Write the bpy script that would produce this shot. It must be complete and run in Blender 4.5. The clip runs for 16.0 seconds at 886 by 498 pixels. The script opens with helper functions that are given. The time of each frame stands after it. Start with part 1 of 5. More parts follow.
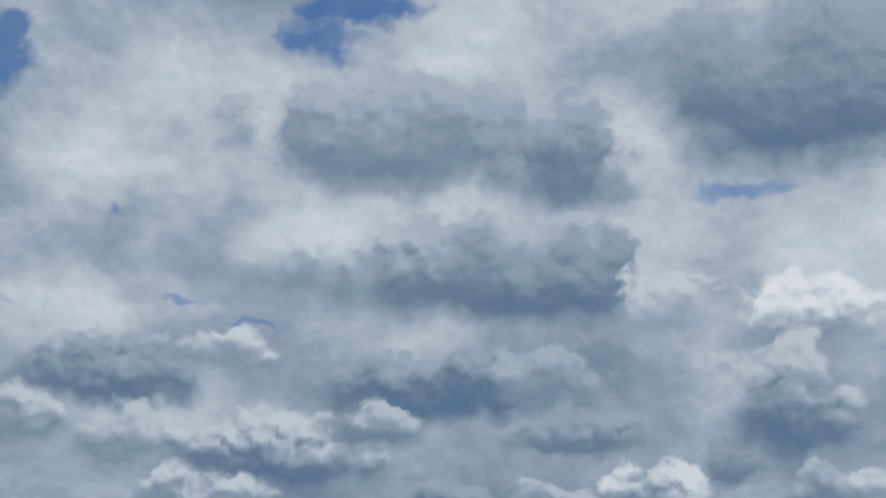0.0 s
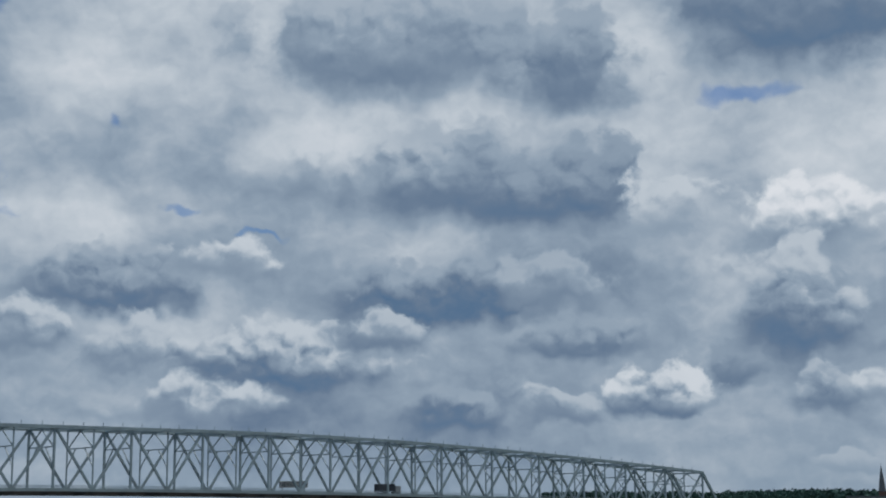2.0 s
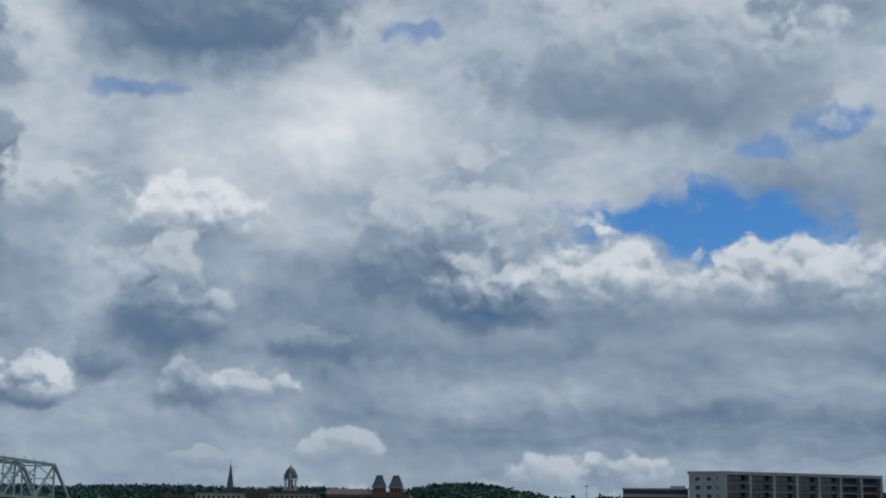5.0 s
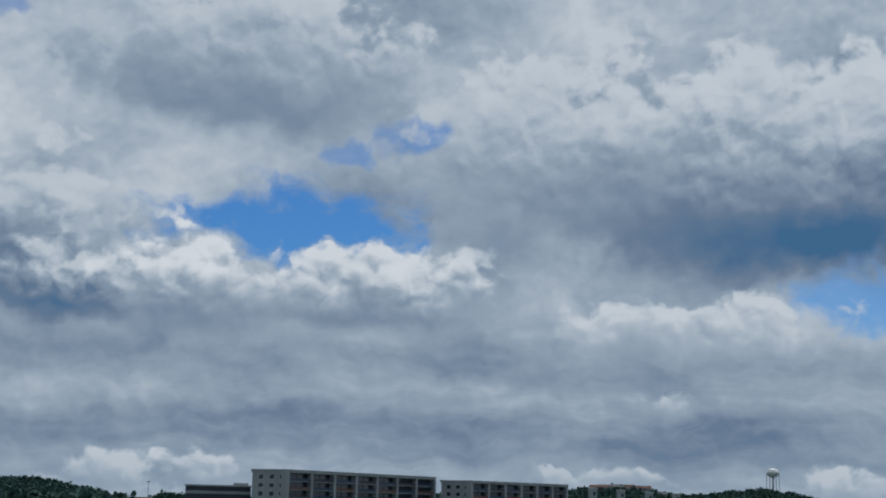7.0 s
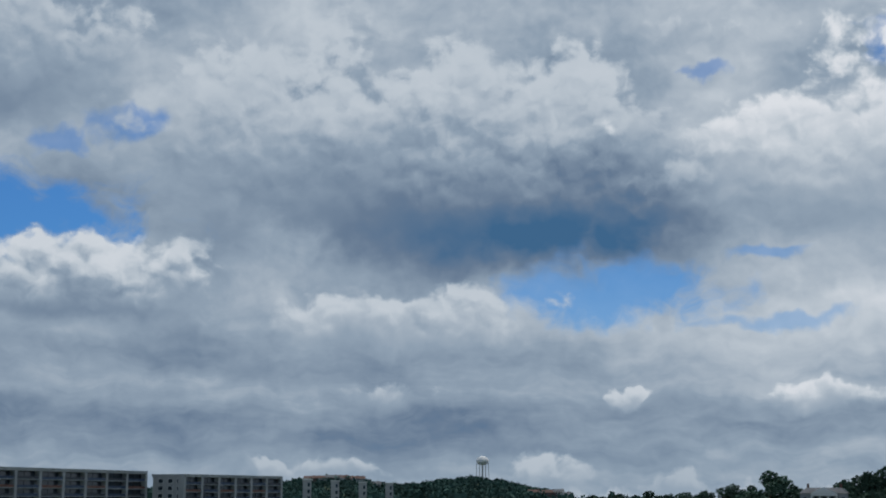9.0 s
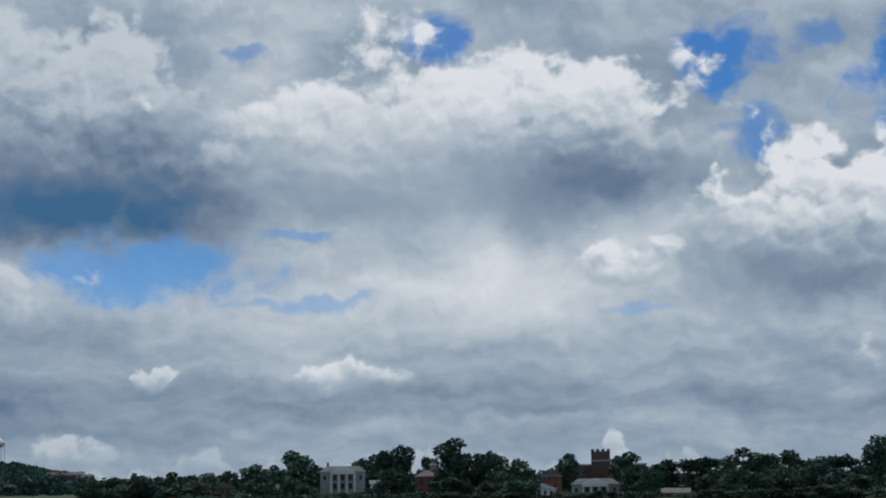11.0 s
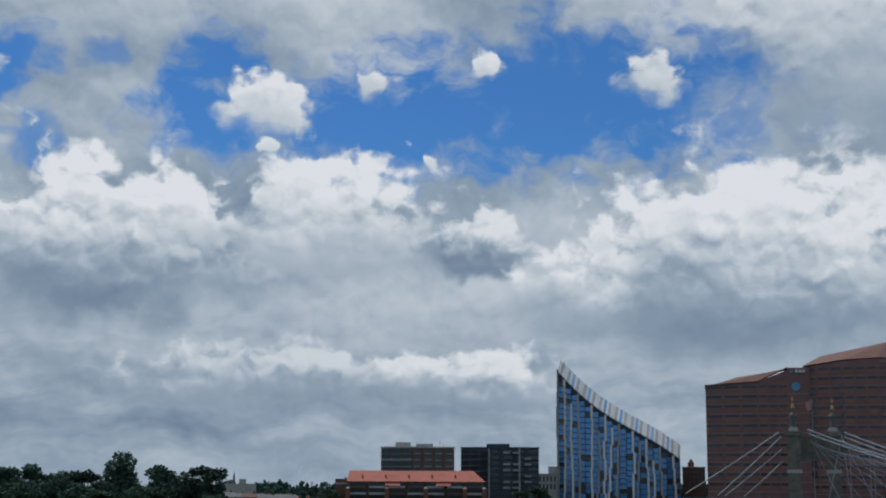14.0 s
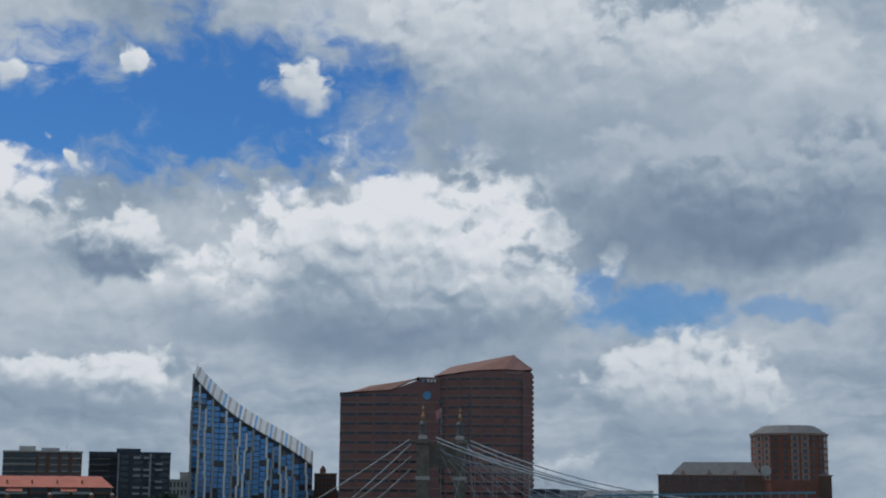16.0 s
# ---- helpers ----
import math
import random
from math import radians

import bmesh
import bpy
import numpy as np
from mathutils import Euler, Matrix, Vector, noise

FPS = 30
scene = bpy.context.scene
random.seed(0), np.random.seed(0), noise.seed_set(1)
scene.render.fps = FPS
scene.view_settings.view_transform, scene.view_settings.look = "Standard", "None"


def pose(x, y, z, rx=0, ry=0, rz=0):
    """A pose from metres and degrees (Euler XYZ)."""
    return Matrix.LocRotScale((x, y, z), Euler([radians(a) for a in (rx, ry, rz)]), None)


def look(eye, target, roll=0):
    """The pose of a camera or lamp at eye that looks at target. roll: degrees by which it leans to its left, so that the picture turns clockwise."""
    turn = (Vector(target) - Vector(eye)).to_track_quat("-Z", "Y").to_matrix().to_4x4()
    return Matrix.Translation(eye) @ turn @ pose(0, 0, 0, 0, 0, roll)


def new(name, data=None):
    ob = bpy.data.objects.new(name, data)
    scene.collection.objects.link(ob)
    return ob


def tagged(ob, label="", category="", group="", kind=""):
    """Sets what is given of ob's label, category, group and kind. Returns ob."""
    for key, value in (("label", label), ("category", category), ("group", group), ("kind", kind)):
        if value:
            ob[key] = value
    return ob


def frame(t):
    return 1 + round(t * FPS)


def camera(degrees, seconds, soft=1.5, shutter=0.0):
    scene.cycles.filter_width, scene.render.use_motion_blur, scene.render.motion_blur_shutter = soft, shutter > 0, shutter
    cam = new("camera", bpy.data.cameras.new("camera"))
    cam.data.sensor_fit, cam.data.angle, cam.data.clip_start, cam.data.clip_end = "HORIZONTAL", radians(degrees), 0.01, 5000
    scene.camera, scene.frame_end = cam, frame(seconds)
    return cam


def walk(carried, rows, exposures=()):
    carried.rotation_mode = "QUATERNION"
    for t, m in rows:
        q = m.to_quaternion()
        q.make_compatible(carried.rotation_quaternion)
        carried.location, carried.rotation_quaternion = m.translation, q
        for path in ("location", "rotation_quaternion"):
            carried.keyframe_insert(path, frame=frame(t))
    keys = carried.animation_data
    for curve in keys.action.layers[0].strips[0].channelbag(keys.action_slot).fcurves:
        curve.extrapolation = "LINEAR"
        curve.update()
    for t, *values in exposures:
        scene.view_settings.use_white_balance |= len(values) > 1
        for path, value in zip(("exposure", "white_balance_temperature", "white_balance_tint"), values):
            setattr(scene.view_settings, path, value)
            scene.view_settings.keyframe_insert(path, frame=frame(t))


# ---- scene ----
cam = camera(35.09, 16.0, soft=2.0)

EYE_HEIGHT = 13.0


def gaze(az, el, lean):
    """Pose of the camera that stands still and looks to the azimuth az (clockwise from +Y) and elevation el."""
    a, e = radians(az), radians(el)
    eye = Vector((0.0, 0.0, EYE_HEIGHT))
    way = Vector((math.sin(a) * math.cos(e), math.cos(a) * math.cos(e), math.sin(e)))
    return look(eye, eye + way * 100.0, lean)


# seconds, azimuth, elevation, lean: a hand-held turn on the spot
TURN = [
    (0, -49.89, 14.09, -0.28),
    (0.5, -51.62, 12.50, -0.58),
    (1, -52.20, 11.19, -0.23),
    (1.5, -52.42, 10.66, -0.01),
    (2, -50.01, 10.30, 0.49),
    (2.5, -46.13, 10.11, 0.97),
    (3, -42.66, 10.06, 0.71),
    (3.5, -38.13, 10.12, 0.33),
    (4, -33.64, 10.16, 0.06),
    (4.5, -29.20, 10.15, -0.22),
    (5, -24.49, 10.08, -0.53),
    (5.2, -22.66, 10.06, -0.62),
    (7.3, -4.78, 10.22, -1.01),
    (7.5, -3.27, 10.18, -0.67),
    (8, 0.00, 10.11, -0.23),
    (8.2, 1.30, 10.09, 0.04),
    (10.3, 13.90, 9.45, -0.12),
    (10.5, 16.95, 9.32, 0.34),
    (11, 23.74, 9.12, 0.93),
    (11.5, 28.57, 8.99, 0.76),
    (12, 33.47, 8.94, 0.51),
    (12.5, 38.47, 8.89, 0.56),
    (13, 43.50, 8.99, 0.29),
    (13.5, 48.75, 9.30, -0.21),
    (14, 53.48, 9.55, -0.31),
    (14.5, 57.58, 9.77, -0.16),
    (15, 62.03, 9.85, -0.15),
    (15.5, 65.17, 9.79, -0.36),
    (16, 68.22, 9.88, -0.41),
]
walk(cam, [(t, gaze(a, e, -r)) for t, a, e, r in TURN])

# ---------------------------------------------------------------- world, sun
SUN_AZ, SUN_EL = 20.0, 62.0
# tones of cloud from the darkest base to the brightest top, tint of the clear sky, haze at the horizon
TONES = ((0.0, (0.048, 0.130, 0.255)), (0.22, (0.134, 0.195, 0.287)), (0.48, (0.272, 0.347, 0.437)), (0.74, (0.490, 0.551, 0.616)), (1.0, (0.705, 0.735, 0.780)))
CLEAR_TINT = (0.022, 0.048, 0.078)
HAZE = (0.23, 0.31, 0.40, 1.0)
world = bpy.data.worlds.new("cloudy_sky")
scene.world = world
world.use_nodes = True
wt = world.node_tree
wt.nodes.clear()


def wnode(kind, *values, **props):
    """A node of the sky's shader with its inputs set or linked in order; returns its first output."""
    n = wt.nodes.new(kind)
    for k, v in props.items():
        setattr(n, k, v)
    for i, v in enumerate(values):
        if v is None:
            continue
        if isinstance(v, bpy.types.NodeSocket):
            wt.links.new(v, n.inputs[i])
        else:
            n.inputs[i].default_value = v
    return n


def wm(op, a, b=0.0, c=0.0):
    return wnode("ShaderNodeMath", a, b, c, operation=op).outputs[0]


def wv(op, a, b=(0, 0, 0), c=(0, 0, 0)):
    n = wnode("ShaderNodeVectorMath", a, b, c, operation=op)
    return n.outputs["Value"] if op in ("LENGTH", "DOT_PRODUCT") else n.outputs["Vector"]


def wrange(x, a, b, lo, hi, smooth=True):
    return wnode("ShaderNodeMapRange", x, a, b, lo, hi, interpolation_type="SMOOTHSTEP" if smooth else "LINEAR").outputs[0]


def wnoise(vec, scale, detail, rough, out="Fac"):
    n = wt.nodes.new("ShaderNodeTexNoise")
    n.noise_dimensions = "2D"
    wt.links.new(vec, n.inputs["Vector"])
    n.inputs["Scale"].default_value, n.inputs["Detail"].default_value, n.inputs["Roughness"].default_value = scale, detail, rough
    return n.outputs[out]


def wbillow(vec, scale):
    n = wt.nodes.new("ShaderNodeTexVoronoi")
    n.voronoi_dimensions, n.feature = "2D", "SMOOTH_F1"
    wt.links.new(vec, n.inputs["Vector"])
    n.inputs["Scale"].default_value, n.inputs["Smoothness"].default_value = scale, 0.35
    return n.outputs["Distance"]


# azimuth and elevation of the sky's point, in degrees
way = wnode("ShaderNodeTexCoord").outputs["Generated"]
sep = wnode("ShaderNodeSeparateXYZ", way)
AZ = wm("MULTIPLY", wm("ARCTAN2", sep.outputs[0], sep.outputs[1]), 57.29578)
EL = wm("MULTIPLY", wm("ARCSINE", sep.outputs[2]), 57.29578)
flat = wnode("ShaderNodeCombineXYZ", AZ, EL, 0.0).outputs[0]

# turbulence: large swirls, then fine curls
swirl = wv("SUBTRACT", wnoise(flat, 0.33, 3.0, 0.55, "Color"), (0.5, 0.5, 0.5))
curl = wv("SUBTRACT", wnoise(flat, 1.1, 3.0, 0.5, "Color"), (0.5, 0.5, 0.5))
P1 = wv("MULTIPLY_ADD", swirl, (2.6, 1.7, 0.0), flat)
P2 = wv("MULTIPLY_ADD", curl, (0.55, 0.45, 0.0), P1)
PS = wv("MULTIPLY_ADD", curl, (0.3, 0.3, 0.0), flat)


def lumps(shift):
    """Height of the clouds' cauliflower lumps at a point shifted by some degrees."""
    q = wv("ADD", PL, shift)
    a, b, c = wbillow(q, 0.36), wbillow(q, 0.85), wbillow(q, 1.9)
    n = wnoise(q, 1.4, 5.0, 0.52)
    rough = wm("MULTIPLY_ADD", n, 0.55, wm("MULTIPLY", c, -0.20))
    return wm("SUBTRACT", rough, wm("ADD", wm("MULTIPLY", a, 0.85), wm("MULTIPLY", b, 0.42)))


PL = wv("MULTIPLY", wv("MULTIPLY_ADD", curl, (0.9, 0.6, 0.0), flat), (0.78, 1.0, 1.0))
H0, H1 = lumps((0.0, 0.0, 0.0)), lumps((0.12, 0.36, 0.0))
RELIEF = wm("SUBTRACT", H0, H1)
PW = wv("MULTIPLY", P1, (0.68, 1.0, 1.0))
GRAIN = wnoise(PW, 0.75, 7.0, 0.55)
# unevenness of the clouds' outlines, about nought
EDGE = wm("ADD", wm("MULTIPLY", H0, 0.75), wm("MULTIPLY_ADD", wm("SUBTRACT", GRAIN, 0.5), 0.60, 0.16))

# the high grey sheet behind: broad patches above, thin bands towards the horizon
bands = wm("MULTIPLY_ADD", wnoise(wv("MULTIPLY", P1, (0.16, 1.0, 1.0)), 0.75, 4.5, 0.55), 0.75, 0.125)
broad = wnoise(PW, 0.22, 5.0, 0.52)
low = wm("MULTIPLY", wrange(EL, 2.0, 9.0, 1.0, 0.0), wrange(AZ, -34.0, -12.0, 0.3, 1.0))
sheet = wm("ADD", wm("MULTIPLY", bands, low), wm("MULTIPLY", broad, wm("SUBTRACT", 1.0, low)))
state = {"L": wm("ADD", wm("MULTIPLY_ADD", wm("SUBTRACT", sheet, 0.5), 0.80, 0.545), wm("MULTIPLY", RELIEF, 0.14))}
# a bank of small bright heaps low over the horizon
crest = wm("MULTIPLY_ADD", wnoise(wv("MULTIPLY", flat, (0.55, 0.25, 0.0)), 1.0, 5.0, 0.6), 3.6, wm("MULTIPLY_ADD", EDGE, 0.7, -1.35))
bank = wm("MULTIPLY", wrange(wm("SUBTRACT", crest, EL), 0.0, 0.35, 0.0, 1.0), wrange(wm("ABSOLUTE", wm("SUBTRACT", AZ, 5.0)), 30.0, 44.0, 0.8, 0.25))
state["L"] = wm("MULTIPLY_ADD", wm("SUBTRACT", wm("MULTIPLY_ADD", RELIEF, 0.5, 0.68), state["L"]), bank, state["L"])
# beyond the view the same broken cloud goes on, with gaps by chance
far_gap = wrange(wnoise(P1, 0.07, 5.0, 0.6), 0.56, 0.62, 0.0, 1.0)
off = wm("MAXIMUM", wrange(wm("ABSOLUTE", wm("SUBTRACT", AZ, 9.0)), 80.0, 90.0, 0.0, 1.0), wrange(EL, 25.0, 30.0, 0.0, 1.0))
state["B"] = wm("MULTIPLY", far_gap, off)


def soft_patch(az, el, rx, ry, amount):
    """A soft lighter or darker patch of the grey sheet."""
    a = wv("MULTIPLY_ADD", state["P"], (1 / rx, 1 / ry, 0.0), (-az / rx, -el / ry, 0.0))
    state["L"] = wm("ADD", state["L"], wrange(wv("LENGTH", a), 1.25, 0.0, 0.0, amount))


def blue_gap(az, el, rx, ry):
    """A gap with ragged edges through which the blue shows."""
    a = wv("MULTIPLY_ADD", state["P"], (1 / rx, 1 / ry, 0.0), (-az / rx, -el / ry, 0.0))
    inside = wm("SUBTRACT", state["gap"], wv("LENGTH", a))
    # small gaps and those low down are veiled by thin cloud
    clear_most = min(1.0, 0.5 + 0.14 * rx * ry) * max(0.5, min(1.0, 0.3 + el / 15))
    state["B"] = wm("MAXIMUM", state["B"], wrange(inside, -0.32, 0.42, 0.0, clear_most))


def cumulus(az, el, rx, up, down, top, base):
    """A heaped cloud with a flat base: half width, height above and below its middle, brightness at top and base."""
    a = wv("MULTIPLY_ADD", state["P"], (1 / rx, 1 / up, 0.0), (-az / rx, -el / up, 0.0))
    b = wv("MAXIMUM", a, wv("MULTIPLY", a, (-1.0, -up / down, 0.0)))
    y = wm("ADD", wv("DOT_PRODUCT", state["Q"], (0.10 / rx, 1 / up, 0.0)), -0.10 * az / rx - el / up)
    # ragged and crisp towards the top, smooth and soft towards the base
    ragged = wm("MULTIPLY", state["edge"], wrange(y, -0.55, 0.25, 0.45, 1.0))
    if rx < 2.6:
        ragged = wm("MULTIPLY_ADD", wm("SUBTRACT", state["gap"], 0.85), 0.5, ragged)
    depth = wm("ADD", wm("SUBTRACT", ragged, wv("LENGTH", b)), 1.0)
    mask = wrange(wm("DIVIDE", depth, wrange(y, -0.5, 0.45, 0.62, 0.24)), -0.35, 1.0, 0.0, 1.0)
    lump = wm("MULTIPLY", state["lump"], wrange(y, -0.45, 0.5, 0.05, max(0.42, min(1.0, 2.2 / up))))
    rim = wrange(depth, 0.0, 0.45, 0.22, 0.0)
    lit = wm("ADD", lump, wm("MULTIPLY_ADD", rim, wrange(y, -0.1, 0.4, 0.0, 1.0), y))
    shade = wrange(lit, -0.48, 0.85, base, top)
    state["L"] = wm("MULTIPLY_ADD", wm("SUBTRACT", shade, state["L"]), mask, state["L"])
    state["B"] = wm("MULTIPLY", state["B"], wm("SUBTRACT", 1.0, mask))


placed = []


def place(kind, az, el, rx, *rest):
    placed.append((kind, az, el, rx, *rest))


GAP_EDGE = wm("MULTIPLY_ADD", wm("SUBTRACT", GRAIN, 0.5), 1.5, 0.85)
LUMP_LIGHT = wm("MULTIPLY_ADD", H0, 0.40, wm("MULTIPLY_ADD", RELIEF, 1.7, 0.12))

# wide tones of the sheet, then the patches, gaps and heaps
place(soft_patch, -52, 4.0, 26, 7.0, -0.13)
place(soft_patch, -8, 4.5, 22, 7.0, -0.10)
place(soft_patch, 28, 7.0, 16, 7.0, 0.09)
place(soft_patch, -50, 17.5, 24, 6.0, 0.07)
place(soft_patch, -57.4, 21.26, 8.18, 3.00, 0.04)
place(soft_patch, -47.1, 22.13, 5.48, 2.54, 0.14)
place(soft_patch, -65.5, 16.66, 4.82, 3.70, 0.06)
place(soft_patch, -36.6, 14.71, 7.88, 2.08, 0.16)
place(soft_patch, -62.4, 13.50, 5.70, 2.08, -0.14)
place(soft_patch, -41.8, 18.81, 2.20, 2.54, 0.12)
place(soft_patch, -42.5, 9.46, 7.02, 1.85, -0.08)
place(soft_patch, -57.5, 7.11, 6.98, 1.39, 0.10)
place(soft_patch, -29.4, 14.77, 10.03, 3.93, 0.18)
place(soft_patch, -26.4, 5.80, 9.29, 1.39, -0.10)
place(soft_patch, -28.7, 3.15, 9.71, 1.39, -0.12)
place(soft_patch, -40.1, 10.38, 2.82, 3.23, 0.14)
place(soft_patch, -46.9, 4.16, 9.26, 2.08, 0.02)
place(soft_patch, -26.6, 16.06, 10.09, 3.46, 0.12)
place(soft_patch, -26.4, 5.47, 11.60, 1.15, -0.10)
place(soft_patch, -21.8, 2.54, 13.87, 1.39, -0.12)
place(soft_patch, 1.8, 19.80, 8.10, 1.39, 0.08)
place(soft_patch, -5.2, 7.75, 11.65, 1.39, 0.06)
place(soft_patch, -5.2, 5.57, 16.24, 1.15, -0.08)
place(soft_patch, -2.8, 2.63, 20.81, 1.39, -0.14)
place(soft_patch, 5.0, 7.97, 7.00, 1.39, 0.10)
place(soft_patch, 14.3, 2.57, 18.49, 1.62, -0.12)
place(soft_patch, 26.4, 8.17, 10.50, 1.85, 0.10)
place(soft_patch, 26.3, 4.95, 11.59, 1.39, -0.04)
place(soft_patch, 26.3, 2.21, 16.18, 1.39, -0.10)
place(soft_patch, 27.3, 7.04, 9.77, 1.85, 0.06)
place(soft_patch, 36.5, 3.17, 13.88, 1.62, -0.12)
place(soft_patch, 27.4, 4.33, 9.26, 1.39, -0.06)
place(soft_patch, 46.5, 6.86, 9.30, 2.08, 0.08)
place(soft_patch, 44.4, 2.79, 11.56, 1.39, -0.10)
place(soft_patch, 60.3, 3.36, 6.94, 1.39, 0.04)
place(soft_patch, 79.2, 17.25, 10.16, 3.23, 0.12)
place(soft_patch, 76.6, 3.93, 6.94, 2.08, -0.06)
place(blue_gap, -68.3, 21.03, 1.24, 1.73)
place(blue_gap, -55.0, 22.38, 1.75, 1.04)
place(blue_gap, -53.5, 23.77, 3.28, 0.69)
place(blue_gap, -37.7, 16.30, 1.59, 0.39)
place(blue_gap, -69.8, 11.20, 1.77, 2.42)
place(blue_gap, -63.5, 15.15, 0.53, 0.42)
place(blue_gap, -60.7, 11.94, 0.66, 0.21)
place(blue_gap, -57.8, 10.80, 1.13, 0.18)
place(blue_gap, -25.6, 18.92, 1.34, 0.51)
place(blue_gap, -13.2, 11.03, 6.35, 1.80)
place(blue_gap, -8.4, 14.70, 1.91, 0.69)
place(blue_gap, -11.1, 13.95, 1.31, 0.55)
place(blue_gap, -8.9, 14.80, 1.10, 0.35)
place(blue_gap, -11.4, 14.01, 0.71, 0.37)
place(blue_gap, 11.7, 8.25, 4.43, 1.43)
place(blue_gap, 15.6, 17.14, 0.92, 0.32)
place(blue_gap, 23.5, 17.62, 1.82, 1.50)
place(blue_gap, 10.5, 8.06, 3.97, 1.27)
place(blue_gap, 18.0, 7.04, 3.03, 0.32)
place(blue_gap, 35.2, 16.46, 2.05, 1.73)
place(blue_gap, 36.8, 13.21, 1.78, 0.92)
place(blue_gap, 15.5, 17.09, 0.97, 0.28)
place(blue_gap, 39.0, 17.04, 1.21, 0.69)
place(blue_gap, 18.0, 9.54, 2.11, 0.28)
place(blue_gap, 35.5, 16.50, 2.29, 1.50)
place(blue_gap, 37.0, 13.53, 1.19, 1.15)
place(blue_gap, 43.9, 16.82, 2.17, 1.85)
place(blue_gap, 50.6, 14.69, 7.88, 2.54)
place(blue_gap, 31.6, 6.39, 1.39, 0.28)
place(blue_gap, 59.1, 15.55, 10.31, 3.46)
place(blue_gap, 43.9, 14.87, 3.35, 2.31)
place(blue_gap, 64.9, 17.49, 1.69, 1.15)
place(blue_gap, 74.5, 8.10, 1.40, 1.39)
place(blue_gap, 76.7, 7.23, 3.96, 1.27)
place(blue_gap, 81.9, 7.36, 2.10, 0.55)
place(blue_gap, 52.3, 14.75, 6.21, 2.77)
place(cumulus, -34.3, 19.39, 6.68, 5.92, 3.05, 0.50, 0.12)
place(cumulus, -52.2, 18.2, 8.6, 3.6, 2.2, 0.58, 0.25)
place(cumulus, -45.3, 17.3, 4.2, 3.0, 2.0, 0.50, 0.20)
place(cumulus, -49.6, 13.0, 8.6, 2.7, 2.0, 0.58, 0.20)
place(cumulus, -45.6, 12.6, 4.6, 2.5, 1.7, 0.44, 0.14)
place(soft_patch, -55.2, 14.2, 4.4, 1.5, 0.24)
place(cumulus, -49.6, 8.15, 5.27, 2.64, 1.36, 0.50, 0.06)
place(cumulus, -63.3, 8.50, 4.78, 1.95, 1.01, 0.52, 0.14)
place(cumulus, -63.0, 5.69, 2.44, 2.00, 1.03, 0.68, 0.30)
place(cumulus, -56.3, 5.42, 5.12, 2.45, 1.26, 0.75, 0.08)
place(cumulus, -49.2, 3.42, 3.16, 1.87, 0.96, 0.50, 0.12)
place(cumulus, -59.5, 9.6, 2.6, 1.3, 0.9, 0.78, 0.36)
place(cumulus, -66.5, 6.6, 3.0, 1.4, 0.9, 0.72, 0.28)
place(cumulus, -60.2, 3.9, 3.4, 1.2, 0.8, 0.74, 0.30)
place(cumulus, -52.6, 6.9, 2.4, 1.0, 0.8, 0.66, 0.24)
place(cumulus, -45.6, 8.6, 2.6, 1.4, 1.0, 0.56, 0.28)
place(cumulus, -45.2, 3.7, 2.2, 0.9, 0.6, 0.64, 0.26)
place(cumulus, -38.4, 5.2, 1.2, 1.5, 1.0, 0.42, 0.22)
place(cumulus, -40.4, 11.4, 2.4, 2.0, 1.4, 0.74, 0.44)
place(soft_patch, -63.0, 17.0, 7.0, 4.0, 0.14)
place(soft_patch, -64.0, 11.8, 5.0, 1.4, 0.16)
place(cumulus, -44.4, 6.17, 3.29, 1.39, 0.72, 0.50, 0.20)
place(cumulus, -41.2, 4.10, 2.31, 1.65, 0.85, 0.85, 0.14)
place(cumulus, -34.7, 3.97, 1.82, 1.63, 0.84, 0.60, 0.20)
place(cumulus, -32.1, 4.16, 1.70, 1.15, 0.59, 0.75, 0.35)
place(cumulus, -30.4, 6.22, 1.95, 1.23, 0.63, 0.45, 0.18)
place(cumulus, -35.1, 10.72, 3.52, 2.64, 1.36, 0.98, 0.30)
place(cumulus, -35.7, 7.23, 2.93, 3.28, 1.69, 0.70, 0.08)
place(cumulus, -16.2, 17.17, 7.99, 4.08, 2.10, 0.66, 0.30)
place(cumulus, -24.1, 9.07, 5.89, 4.72, 2.43, 0.72, 0.12)
place(cumulus, -23.0, 7.90, 3.79, 2.32, 1.20, 0.72, 0.05)
place(cumulus, -16.6, 7.93, 5.02, 3.12, 1.61, 0.90, 0.28)
place(cumulus, -9.6, 8.03, 4.96, 2.88, 1.48, 0.86, 0.26)
place(cumulus, -34.3, 1.37, 1.58, 0.67, 0.35, 0.62, 0.45)
place(cumulus, -28.8, 1.74, 1.70, 0.91, 0.47, 0.68, 0.45)
place(cumulus, -20.4, 0.77, 2.67, 0.99, 0.51, 0.80, 0.50)
place(cumulus, -16.2, 0.92, 1.94, 0.99, 0.51, 0.82, 0.50)
place(cumulus, -15.0, 16.83, 7.85, 5.12, 2.64, 0.72, 0.28)
place(cumulus, -0.2, 12.59, 8.32, 6.72, 3.46, 0.74, 0.26)
place(cumulus, 7.2, 12.6, 10.4, 6.6, 3.9, 0.76, 0.14)
place(soft_patch, 8.8, 10.0, 7.6, 2.0, -0.30)
place(soft_patch, 12.5, 12.5, 5.0, 3.4, -0.12)
place(cumulus, 3.2, 6.9, 6.4, 1.7, 1.28, 0.78, 0.50)
place(cumulus, 2.2, 3.97, 2.01, 1.04, 0.54, 0.70, 0.42)
